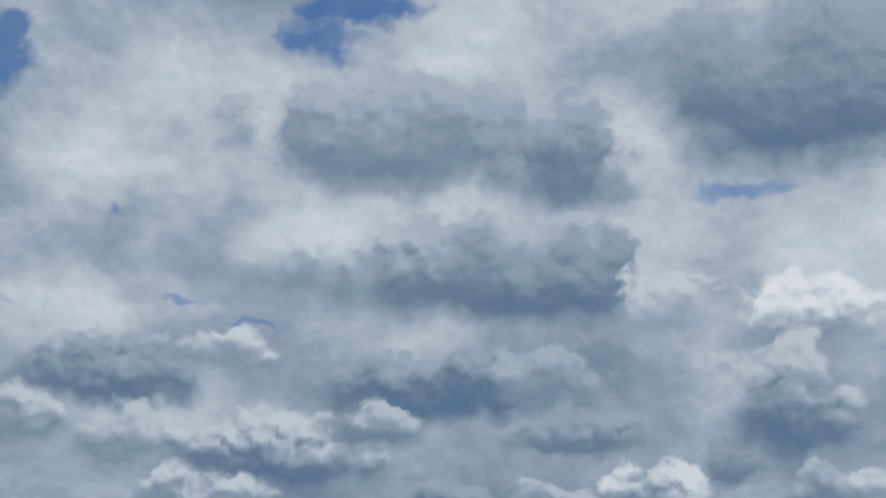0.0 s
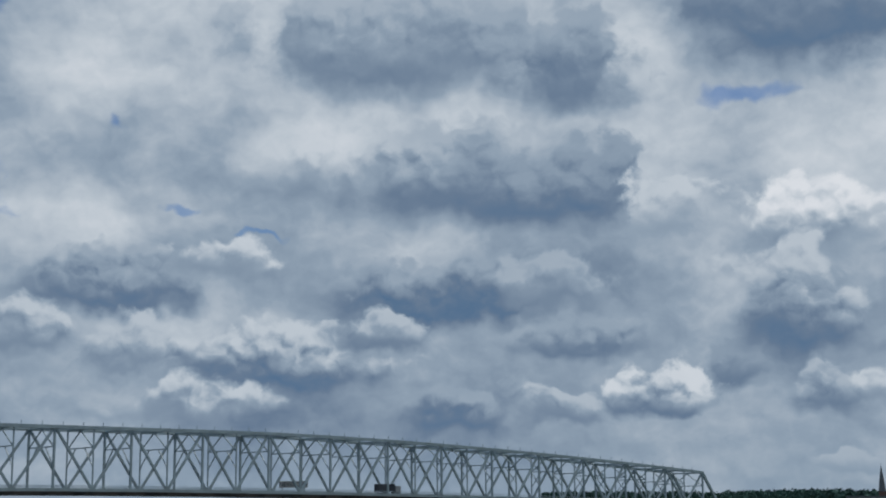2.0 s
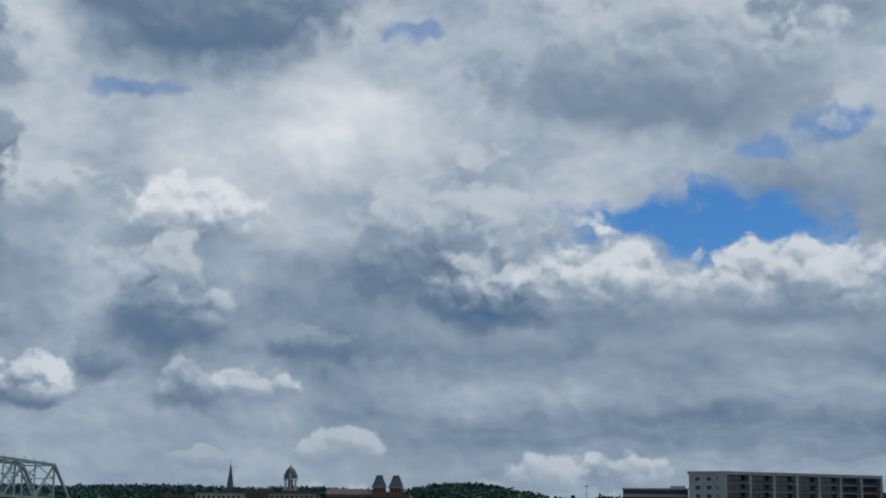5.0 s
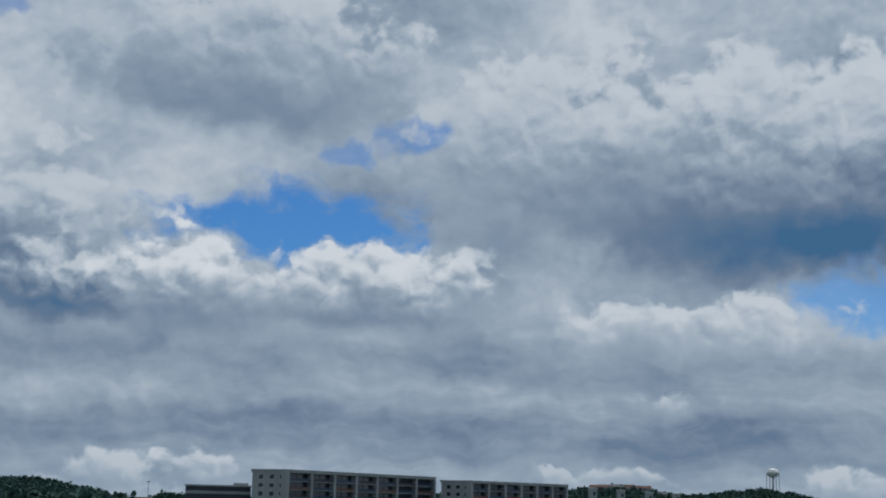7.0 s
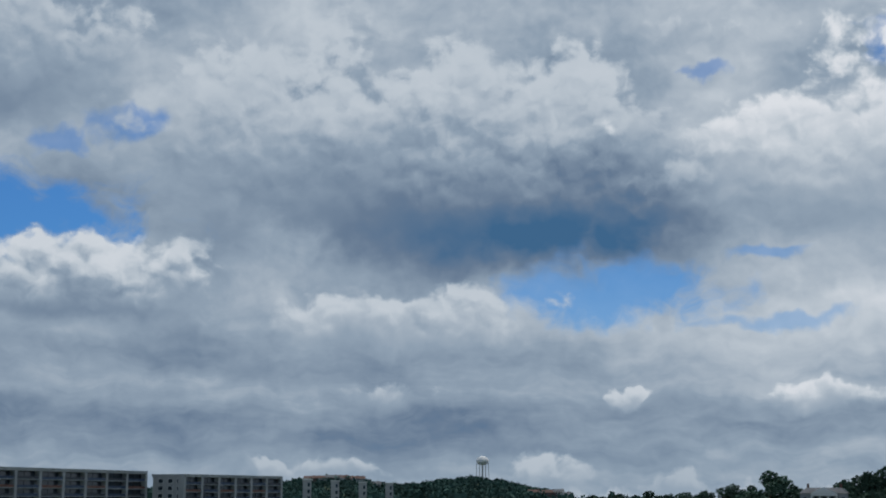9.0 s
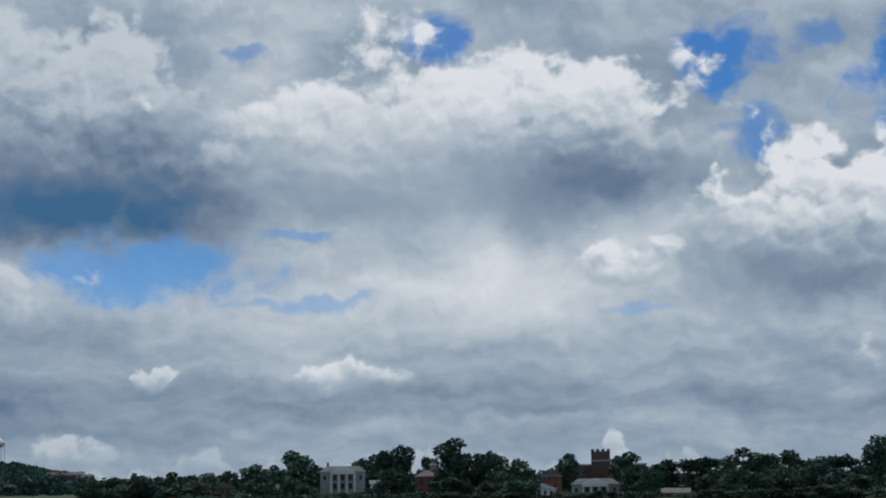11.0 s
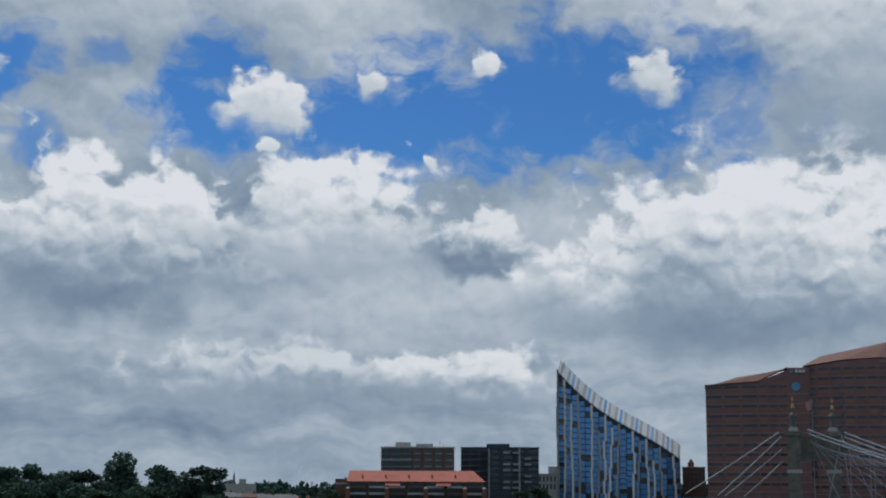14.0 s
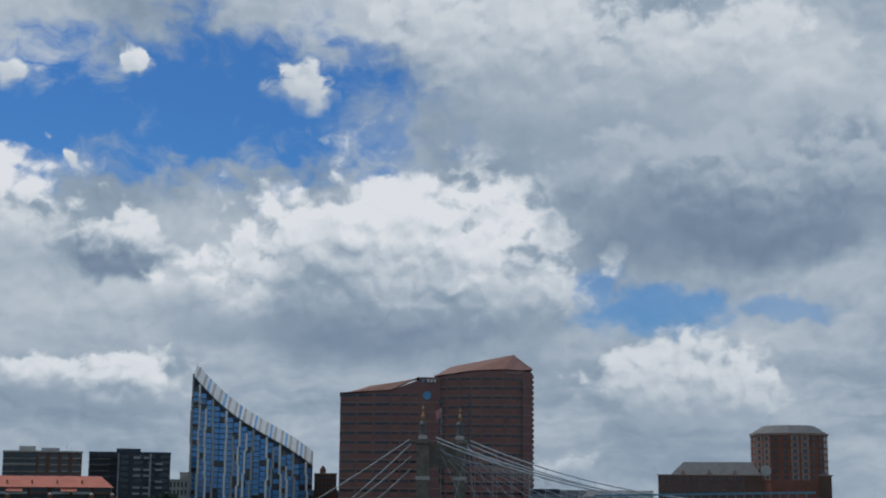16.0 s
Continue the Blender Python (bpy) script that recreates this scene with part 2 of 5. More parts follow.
place(cumulus, 12.1, 3.98, 0.91, 0.48, 0.25, 0.86, 0.50)
place(cumulus, -2.1, 0.89, 0.91, 0.61, 0.31, 0.74, 0.50)
place(cumulus, 0.5, 1.00, 1.46, 0.77, 0.40, 0.76, 0.50)
place(cumulus, 9.4, 0.53, 2.30, 1.20, 0.62, 0.78, 0.50)
place(cumulus, 13.5, 0.35, 1.58, 1.04, 0.54, 0.70, 0.50)
place(cumulus, 22.0, 12.8, 8.6, 5.6, 3.1, 1.02, 0.45)
place(cumulus, 29.6, 12.9, 6.6, 4.6, 3.1, 1.00, 0.34)
place(soft_patch, 31.0, 12.0, 4.6, 2.0, -0.22)
place(cumulus, 20.1, 3.82, 2.10, 1.15, 0.59, 0.95, 0.50)
place(cumulus, 11.9, 3.90, 0.97, 0.59, 0.31, 0.80, 0.50)
place(cumulus, 31.4, 8.03, 2.76, 1.33, 0.68, 1.00, 0.58)
place(cumulus, 30.7, 0.81, 0.79, 0.80, 0.41, 0.90, 0.60)
place(cumulus, 39.8, 8.56, 6.19, 4.96, 2.56, 1.08, 0.22)
place(cumulus, 49.1, 9.94, 6.40, 3.60, 1.86, 1.02, 0.55)
place(cumulus, 55.2, 9.21, 2.95, 1.76, 0.91, 0.80, 0.30)
place(cumulus, 46.4, 3.90, 5.83, 2.24, 1.15, 0.84, 0.42)
place(cumulus, 54.5, 4.03, 3.46, 1.76, 0.91, 0.95, 0.42)
place(cumulus, 54.7, 9.41, 2.21, 1.84, 0.95, 0.95, 0.26)
place(cumulus, 54.2, 4.10, 2.61, 1.66, 0.86, 1.00, 0.42)
place(cumulus, 60.7, 7.36, 4.40, 3.04, 1.57, 1.05, 0.45)
place(cumulus, 66.7, 7.71, 8.08, 6.24, 3.22, 1.08, 0.26)
place(cumulus, 74.0, 16.5, 10.5, 6.0, 4.2, 0.88, 0.48)
place(cumulus, 46.2, 15.17, 2.39, 2.13, 1.10, 1.00, 0.72)
place(cumulus, 54.9, 16.83, 0.81, 0.90, 0.46, 0.98, 0.75)
place(cumulus, 50.4, 16.00, 1.58, 1.12, 0.58, 0.95, 0.70)
place(cumulus, 62.3, 16.18, 1.45, 1.84, 0.95, 0.92, 0.70)
place(cumulus, 53.0, 13.13, 0.55, 0.51, 0.26, 1.00, 0.80)
place(cumulus, 45.9, 13.37, 0.51, 0.48, 0.25, 0.95, 0.80)
place(cumulus, 80.8, 11.2, 8.6, 4.4, 2.6, 0.62, 0.24)
place(cumulus, 77.8, 3.73, 3.83, 2.88, 1.48, 0.90, 0.48)
place(cumulus, 73.8, 0.82, 1.82, 1.04, 0.54, 0.85, 0.50)
place(cumulus, 53.5, 4.07, 3.16, 1.52, 0.78, 0.95, 0.45)

sky = wt.nodes.new("ShaderNodeTexSky")
sky.sky_type, sky.sun_disc = "NISHITA", False
sky.sun_elevation, sky.sun_rotation = radians(SUN_EL), radians(SUN_AZ)
sky.altitude, sky.air_density, sky.dust_density, sky.ozone_density = 150, 1.0, 0.3, 2.0
clear = wv("MULTIPLY", sky.outputs[0], CLEAR_TINT)
hazy = wrange(EL, 0.0, 3.5, 0.38, 0.0)
shared = {"P": P2, "Q": P1, "L": state["L"], "B": state["B"], "edge": EDGE, "lump": LUMP_LIGHT, "gap": GAP_EDGE}
main_tree = wt


def stretch(lo, hi):
    """The sky between two azimuths: the clouds that reach into it, over the grey sheet. Returns a background shader."""
    global wt, state
    g = bpy.data.node_groups.new("clouds", "ShaderNodeTree")
    for n in shared:
        g.interface.new_socket(n, in_out="INPUT", socket_type="NodeSocketVector" if n in "PQ" else "NodeSocketFloat")
    for n in ("L", "blue"):
        g.interface.new_socket(n, in_out="OUTPUT", socket_type="NodeSocketFloat")
    outer = main_tree.nodes.new("ShaderNodeGroup")
    outer.node_tree = g
    for n in shared:
        main_tree.links.new(shared[n], outer.inputs[n])
    wt, inner = g, g.nodes.new("NodeGroupInput")
    state = {n: inner.outputs[n] for n in shared}
    for kind, az, el, rx, *rest in placed:
        if az + rx * 1.7 + 2 > lo and az - rx * 1.7 - 2 < hi:
            # a hair's breadth apart from stretch to stretch, so that each keeps nodes of its own and the shader stays small
            kind(az + hi * 1e-5, el, rx, *rest)
    ends = g.nodes.new("NodeGroupOutput")
    g.links.new(wm("MULTIPLY_ADD", wm("SUBTRACT", state["gap"], 0.85), 0.067, state["L"]), ends.inputs["L"])
    g.links.new(wm("ADD", state["B"], 0.0), ends.inputs["blue"])
    wt = main_tree
    ramp = wnode("ShaderNodeValToRGB", outer.outputs["L"])
    ramp.color_ramp.elements[0].position, ramp.color_ramp.elements[1].position = TONES[0][0], TONES[-1][0]
    for pos, c in TONES[1:-1]:
        ramp.color_ramp.elements.new(pos)
    for e, (pos, c) in zip(ramp.color_ramp.elements, TONES):
        e.color = (*c, 1.0)
    mixed = wnode("ShaderNodeMix", data_type="RGBA")
    wt.links.new(outer.outputs["blue"], mixed.inputs["Factor"])
    wt.links.new(ramp.outputs[0], mixed.inputs["A"])
    wt.links.new(clear, mixed.inputs["B"])
    haze = wnode("ShaderNodeMix", data_type="RGBA")
    wt.links.new(hazy, haze.inputs["Factor"])
    wt.links.new(mixed.outputs["Result"], haze.inputs["A"])
    haze.inputs["B"].default_value = HAZE
    bg = wt.nodes.new("ShaderNodeBackground")
    wt.links.new(haze.outputs["Result"], bg.inputs["Color"])
    return bg.outputs[0]


bounds = (-400.0, -55.0, -42.0, -28.0, -14.0, 0.0, 12.0, 24.0, 36.0, 48.0, 58.0, 400.0)
whole = stretch(bounds[0], bounds[1])
for lo, hi in zip(bounds[1:-1], bounds[2:]):
    join = wnode("ShaderNodeMixShader", wm("GREATER_THAN", AZ, lo))
    wt.links.new(whole, join.inputs[1])
    wt.links.new(stretch(lo, hi), join.inputs[2])
    whole = join.outputs[0]
wout = wt.nodes.new("ShaderNodeOutputWorld")
wt.links.new(whole, wout.inputs["Surface"])

sun = new("sun", bpy.data.lights.new("sun", "SUN"))
sun.data.energy, sun.data.angle, sun.data.color = 2.2, radians(0.6), (1.0, 0.95, 0.88)
sun.matrix_world = look((0, 0, 0), (-math.sin(radians(SUN_AZ)) * math.cos(radians(SUN_EL)), -math.cos(radians(SUN_AZ)) * math.cos(radians(SUN_EL)), -math.sin(radians(SUN_EL))))

# ---------------------------------------------------------------- materials


def mat(name, base, rough=0.8, metal=0.0, vary=0.25, scale=0.5, fine=6.0, bump=0.15, per_piece=0.0, spec=0.4):
    """A surface with stains at a large scale, grain at a small one and a fine relief."""
    m = bpy.data.materials.new(name)
    m.use_nodes = True
    nt = m.node_tree
    b = nt.nodes["Principled BSDF"]
    b.inputs["Roughness"].default_value, b.inputs["Metallic"].default_value = rough, metal
    b.inputs["Specular IOR Level"].default_value = spec
    co = nt.nodes.new("ShaderNodeTexCoord")
    big, small = nt.nodes.new("ShaderNodeTexNoise"), nt.nodes.new("ShaderNodeTexNoise")
    for n, s, d in ((big, scale, 5.0), (small, fine, 3.0)):
        nt.links.new(co.outputs["Object"], n.inputs["Vector"])
        n.inputs["Scale"].default_value, n.inputs["Detail"].default_value = s, d
    add = nt.nodes.new("ShaderNodeMath")
    add.operation = "MULTIPLY_ADD"
    add.inputs[1].default_value = 0.5
    nt.links.new(small.outputs["Fac"], add.inputs[0])
    nt.links.new(big.outputs["Fac"], add.inputs[2])
    last = add.outputs[0]
    if per_piece:
        info = nt.nodes.new("ShaderNodeObjectInfo")
        p = nt.nodes.new("ShaderNodeMath")
        p.operation = "MULTIPLY_ADD"
        p.inputs[1].default_value = per_piece
        nt.links.new(info.outputs["Random"], p.inputs[0])
        nt.links.new(last, p.inputs[2])
        last = p.outputs[0]
    r = nt.nodes.new("ShaderNodeValToRGB")
    r.color_ramp.elements[0].position, r.color_ramp.elements[1].position = 0.45, 1.05 + per_piece
    r.color_ramp.elements[0].color = (*[c * (1 - vary) for c in base], 1)
    r.color_ramp.elements[1].color = (*[min(1, c * (1 + vary)) for c in base], 1)
    nt.links.new(last, r.inputs["Fac"])
    nt.links.new(r.outputs[0], b.inputs["Base Color"])
    if bump:
        bp = nt.nodes.new("ShaderNodeBump")
        bp.inputs["Strength"].default_value, bp.inputs["Distance"].default_value = bump, 0.05
        nt.links.new(small.outputs["Fac"], bp.inputs["Height"])
        nt.links.new(bp.outputs[0], b.inputs["Normal"])
    return m


STEEL = mat("painted_steel", (0.24, 0.31, 0.34), 0.55, 0.0, 0.25, 0.2)
ASPHALT = mat("asphalt", (0.05, 0.05, 0.05), 0.9)
GRASS = mat("grass", (0.028, 0.048, 0.018), 0.95, 0, 0.4, 0.02, 0.4)
WATER = mat("river_water", (0.05, 0.06, 0.045), 0.12, 0, 0.2, 0.02, 0.4, 0.5)
# distance haze is mixed into the leaf colours: bluish, palest for the far woods
LEAF = mat("leaves", (0.040, 0.074, 0.052), 0.85, 0, 0.55, 0.15, 1.5, 0, per_piece=0.5, spec=0.15)
LEAF_DARK = mat("dark_leaves", (0.032, 0.060, 0.046), 0.85, 0, 0.5, 0.15, 1.5, 0, per_piece=0.5, spec=0.15)
LEAF_FAR_HAZY = mat("far_woods", (0.044, 0.088, 0.074), 0.95, 0, 0.6, 0.02, 0.2, 0, spec=0.1)
BARK = mat("bark", (0.09, 0.07, 0.05), 0.9)
BRICK = mat("red_brick", (0.20, 0.085, 0.060), 0.85, 0, 0.25, 0.15, 2.0)
BRICK_DARK = mat("brown_brick", (0.13, 0.075, 0.060), 0.85, 0, 0.25, 0.15, 2.0)
BRICK_BAND = mat("rose_brick_panel", (0.24, 0.115, 0.095), 0.7, 0, 0.2, 0.1, 2.0, per_piece=0.2)
PINK_STONE = mat("pink_stone", (0.34, 0.24, 0.21), 0.8, 0, 0.15)
STONE = mat("sandstone", (0.17, 0.15, 0.125), 0.9, 0, 0.45, 0.25, 1.5, 0.4)
STONE_PALE = mat("pale_stone", (0.40, 0.40, 0.38), 0.85, 0, 0.25)
CONCRETE = mat("pale_concrete", (0.36, 0.37, 0.37), 0.85, 0, 0.2, 0.1)
WHITE = mat("white_paint", (0.74, 0.74, 0.72), 0.6, 0, 0.1, 0.1)
GREY_PANEL = mat("grey_panel", (0.30, 0.32, 0.33), 0.6, 0, 0.2, 0.1)
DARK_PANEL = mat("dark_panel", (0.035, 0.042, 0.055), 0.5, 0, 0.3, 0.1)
SHADOW_GLASS = mat("dark_window_glass", (0.025, 0.035, 0.045), 0.08, 0, 0.3, 0.1, 2.0, 0, per_piece=0.5, spec=0.6)
BLUE_GLASS = mat("blue_glass", (0.055, 0.19, 0.40), 0.10, 0.25, 0.5, 0.06, 1.0, 0, per_piece=0.9, spec=0.8)
ROOF_RED = mat("red_roof_tiles", (0.36, 0.11, 0.08), 0.8, 0, 0.15, 0.2, 3.0)
TOWER_BRICK = mat("office_brick", (0.215, 0.118, 0.110), 0.8, 0, 0.2, 0.12, 1.5)
ROOF_RUST = mat("rust_metal_roof", (0.115, 0.036, 0.025), 0.6, 0, 0.2, 0.2)
ROOF_PINK = mat("faded_tile_roof", (0.36, 0.20, 0.17), 0.85, 0, 0.15)
SLATE = mat("slate_roof", (0.11, 0.12, 0.13), 0.8, 0, 0.25, 0.3, 3.0)
ROOF_LIGHT = mat("pale_metal_roof", (0.50, 0.53, 0.54), 0.45, 0.2, 0.2, 0.1, per_piece=0.3)
GOLD = mat("gilded_metal", (0.42, 0.26, 0.13), 0.35, 0.9, 0.1)
CABLE = mat("painted_cable", (0.42, 0.47, 0.52), 0.5, 0, 0.15)
BLUE_STEEL = mat("blue_painted_steel", (0.10, 0.26, 0.36), 0.5, 0, 0.2)
BALCONY = mat("rusty_balcony_panel", (0.16, 0.075, 0.055), 0.7, 0, 0.2)
BLUE_PANEL = mat("blue_balcony_panel", (0.035, 0.06, 0.11), 0.6, 0, 0.2)
FLAG_RED = mat("red_white_cloth", (0.45, 0.22, 0.22), 0.9, 0, 0.3)
SIGN_BLUE = mat("blue_sign", (0.10, 0.30, 0.50), 0.5, 0, 0.1)

# ---------------------------------------------------------------- helpers


def way_xy(az, d):
    return math.sin(radians(az)) * d, math.cos(radians(az)) * d


def up_z(el, d):
    return EYE_HEIGHT + d * math.tan(radians(el))


def box(bm, x0, x1, y0, y1, z0, z1):
    v = [bm.verts.new(p) for p in ((x0, y0, z0), (x1, y0, z0), (x1, y1, z0), (x0, y1, z0), (x0, y0, z1), (x1, y0, z1), (x1, y1, z1), (x0, y1, z1))]
    for f in ((3, 2, 1, 0), (4, 5, 6, 7), (0, 1, 5, 4), (1, 2, 6, 5), (2, 3, 7, 6), (3, 0, 4, 7)):
        bm.faces.new([v[i] for i in f])
    return bm


def beam(bm, a, b, w, h=None):
    """A straight bar from a to b, w high and h deep where it lies level."""
    a, b = Vector(a), Vector(b)
    q = (b - a).to_track_quat("Z", "Y").to_matrix()
    h = h or w
    ring = [q @ Vector((sx * h / 2, sy * w / 2, 0)) for sx, sy in ((-1, -1), (1, -1), (1, 1), (-1, 1))]
    lo, hi = [bm.verts.new(a + r) for r in ring], [bm.verts.new(b + r) for r in ring]
    bm.faces.new(lo[::-1])
    bm.faces.new(hi)
    for i in range(4):
        bm.faces.new((lo[i], lo[(i + 1) % 4], hi[(i + 1) % 4], hi[i]))
    return bm


def prism(bm, plan, z0, z1):
    """An upright prism over a plan; z1 may be a number or a height for each corner."""
    tops = z1 if isinstance(z1, (list, tuple)) else [z1] * len(plan)
    lo = [bm.verts.new((x, y, z0)) for x, y in plan]
    hi = [bm.verts.new((x, y, z)) for (x, y), z in zip(plan, tops)]
    bm.faces.new(lo[::-1])
    bm.faces.new(hi)
    for i in range(len(plan)):
        j = (i + 1) % len(plan)
        bm.faces.new((lo[i], lo[j], hi[j], hi[i]))
    return bm


def lathe(bm, rings, n=16, x=0.0, y=0.0):
    """A turned shape from (radius, height) rings."""
    loops = [[bm.verts.new((x + r * math.cos(2 * math.pi * i / n), y + r * math.sin(2 * math.pi * i / n), z)) for i in range(n)] for r, z in rings]
    for a, b in zip(loops, loops[1:]):
        for i in range(n):
            bm.faces.new((a[i], a[(i + 1) % n], b[(i + 1) % n], b[i]))
    bm.faces.new(loops[0][::-1])
    bm.faces.new(loops[-1])
    return bm


def gable(bm, x0, x1, y0, y1, z0, z1, along="x"):
    """A pitched roof whose ridge runs along x or y."""
    if along == "x":
        m = (y0 + y1) / 2
        p = [(x0, y0, z0), (x1, y0, z0), (x1, y1, z0), (x0, y1, z0), (x0, m, z1), (x1, m, z1)]
        faces = ((0, 1, 5, 4), (2, 3, 4, 5), (1, 2, 5), (3, 0, 4), (3, 2, 1, 0))
    else:
        m = (x0 + x1) / 2
        p = [(x0, y0, z0), (x1, y0, z0), (x1, y1, z0), (x0, y1, z0), (m, y0, z1), (m, y1, z1)]
        faces = ((1, 2, 5, 4), (3, 0, 4, 5), (0, 1, 4), (2, 3, 5), (3, 2, 1, 0))
    v = [bm.verts.new(q) for q in p]
    for f in faces:
        bm.faces.new([v[i] for i in f])
    return bm


def hip(bm, x0, x1, y0, y1, z0, z1, inset):
    """A hipped or mansard roof with a flat top."""
    lo = [bm.verts.new(p) for p in ((x0, y0, z0), (x1, y0, z0), (x1, y1, z0), (x0, y1, z0))]
    i = inset
    hi = [bm.verts.new(p) for p in ((x0 + i, y0 + i, z1), (x1 - i, y0 + i, z1), (x1 - i, y1 - i, z1), (x0 + i, y1 - i, z1))]
    bm.faces.new(lo[::-1])
    bm.faces.new(hi)
    for k in range(4):
        bm.faces.new((lo[k], lo[(k + 1) % 4], hi[(k + 1) % 4], hi[k]))
    return bm


def part(name, bm, material, parent, label=""):
    me = bpy.data.meshes.new(name)
    bmesh.ops.recalc_face_normals(bm, faces=bm.faces)
    bm.to_mesh(me)
    bm.free()
    me.materials.append(material)
    ob = new(name, me)
    ob.parent = parent
    return tagged(ob, label)


def shared_part(name, me, parent, x, y, z):
    ob = new(name, me)
    ob.parent = parent
    ob.location = (x, y, z)
    return ob


def box_mesh(name, w, d, h, material):
    bm = box(bmesh.new(), -w / 2, w / 2, -d / 2, d / 2, 0, h)
    me = bpy.data.meshes.new(name)
    bm.to_mesh(me)
    bm.free()
    me.materials.append(material)
    return me


def thing(name, az, d, label, category, turn=0.0, z=0.0, group=""):
    """An empty at the thing's base; its local x runs to the right and y away from the river's far side."""
    ob = new(name)
    x, y = way_xy(az, d)
    ob.matrix_world = pose(x, y, z, 0, 0, -az + turn)
    return tagged(ob, label, category, group)


def B():
    return bmesh.new()


def windows(parent, xs, y, zs, w, h, material=SHADOW_GLASS, name="window", frame_mat=None):
    """A grid of panes, each set in a thin frame, on a front at y."""
    me = box_mesh(name, w, 0.2, h, material)
    fr = box_mesh("frame", w + 0.3, 0.12, h + 0.3, frame_mat) if frame_mat else None
    for z in zs:
        for x in xs:
            ob = shared_part(name, me, parent, x, y, z)
            if fr:
                shared_part("frame", fr, ob, 0, 0.06, -0.15)


# ---------------------------------------------------------------- ground, river, hills


def ground_height(x, y):
    r, az = math.hypot(x, y), math.degrees(math.atan2(x, y))
    near = 11.3 * max(0.0, min(1.0, (42 - y) / 24))
    bed = -3.0 if 45 < y < 300 else 0.0
    far = 2.0 * max(0.0, min(1.0, (y - 300) / 20)) if y > 300 else 0.0
    z = near + bed + far
    if y > 800 and r > 1300:
        lift = max(0.0, min(1.0, (r - 1300) / 800))
        lift = lift * lift * (3 - 2 * lift)
        bumps = ((-36, 6, 0.33), (-44, 8, 0.33), (-30, 4, 0.31), (-23.6, 2.4, 0.56), (-17, 5, 0.08), (0.0, 3.4, 0.72), (5.6, 2.7, 0.74), (-6, 4, 0.25), (20, 8, -0.2))
        el = max(h * math.exp(-((az - c) / w) ** 2) for c, w, h in bumps)
        el = max(el, 0.9 * sum(h * math.exp(-((az - c) / w) ** 2) for c, w, h in bumps[5:7]) * 0.85)
        z += lift * (13 + 2100 * math.tan(radians(el)) - 8) * max(0.0, min(1.0, el / 0.1))
    return z


def build_ground():
    azs = np.concatenate([np.arange(-180, -72, 6.0), np.arange(-72, 90, 0.75), np.arange(90, 180, 6.0)])
    rs = np.concatenate([[0.0], np.geomspace(4, 60, 12), np.linspace(70, 360, 24), np.linspace(400, 1300, 14), np.linspace(1360, 2300, 24), np.geomspace(2400, 4900, 8)])
    verts, faces, n = [], [], len(azs)
    for r in rs:
        for a in azs:
            x, y = way_xy(a, r)
            verts.append((x, y, ground_height(x, y)))
    for i in range(len(rs) - 1):
        for j in range(n):
            k = (j + 1) % n
            faces.append((i * n + j, i * n + k, (i + 1) * n + k, (i + 1) * n + j))
    me = bpy.data.meshes.new("ground")
    me.from_pydata(verts, [], faces)
    me.materials.append(GRASS)
    me.polygons.foreach_set("use_smooth", [True] * len(faces))
    tagged(new("ground", me), "grassy river banks and low wooded hills", "ground", kind="structure")


build_ground()
bm = B()
box(bm, -2600, 2600, 44, 301, -1.0, 0.0)
water = part("water", bm, WATER, None)
tagged(water, "calm brown-grey river water between the banks", "water", kind="structure")

# ---------------------------------------------------------------- woods and trees


def leaf_cloud(n, seed, lobes, leaf):
    """Vertices and faces of a crown of small leaf clumps round several lobes (x, y, z, r)."""
    rng = np.random.default_rng(seed)
    lob = np.array(lobes)
    pick = rng.choice(len(lob), n, p=lob[:, 3] ** 2 / (lob[:, 3] ** 2).sum())
    d = rng.normal(size=(n, 3))
    d /= np.linalg.norm(d, axis=1)[:, None]
    c = lob[pick, :3] + d * lob[pick, 3:4] * rng.uniform(0.55, 1.08, (n, 1)) * np.array([1, 1, 0.85])
    u = rng.normal(size=(n, 3))
    u /= np.linalg.norm(u, axis=1)[:, None]
    w = np.cross(u, rng.normal(size=(n, 3)))
    w /= np.linalg.norm(w, axis=1)[:, None]
    s = leaf * rng.uniform(0.5, 1.2, (n, 1))
    quad = np.stack([c + u * s, c + w * s * 0.8, c - u * s * 0.9, c - w * s * 0.7], 1).reshape(-1, 3)
    return quad, np.arange(n * 4).reshape(n, 4)


def mesh_from(name, verts, faces, material):
    me = bpy.data.meshes.new(name)
    me.from_pydata(verts.tolist(), [], faces.tolist())
    me.materials.append(material)
    return me


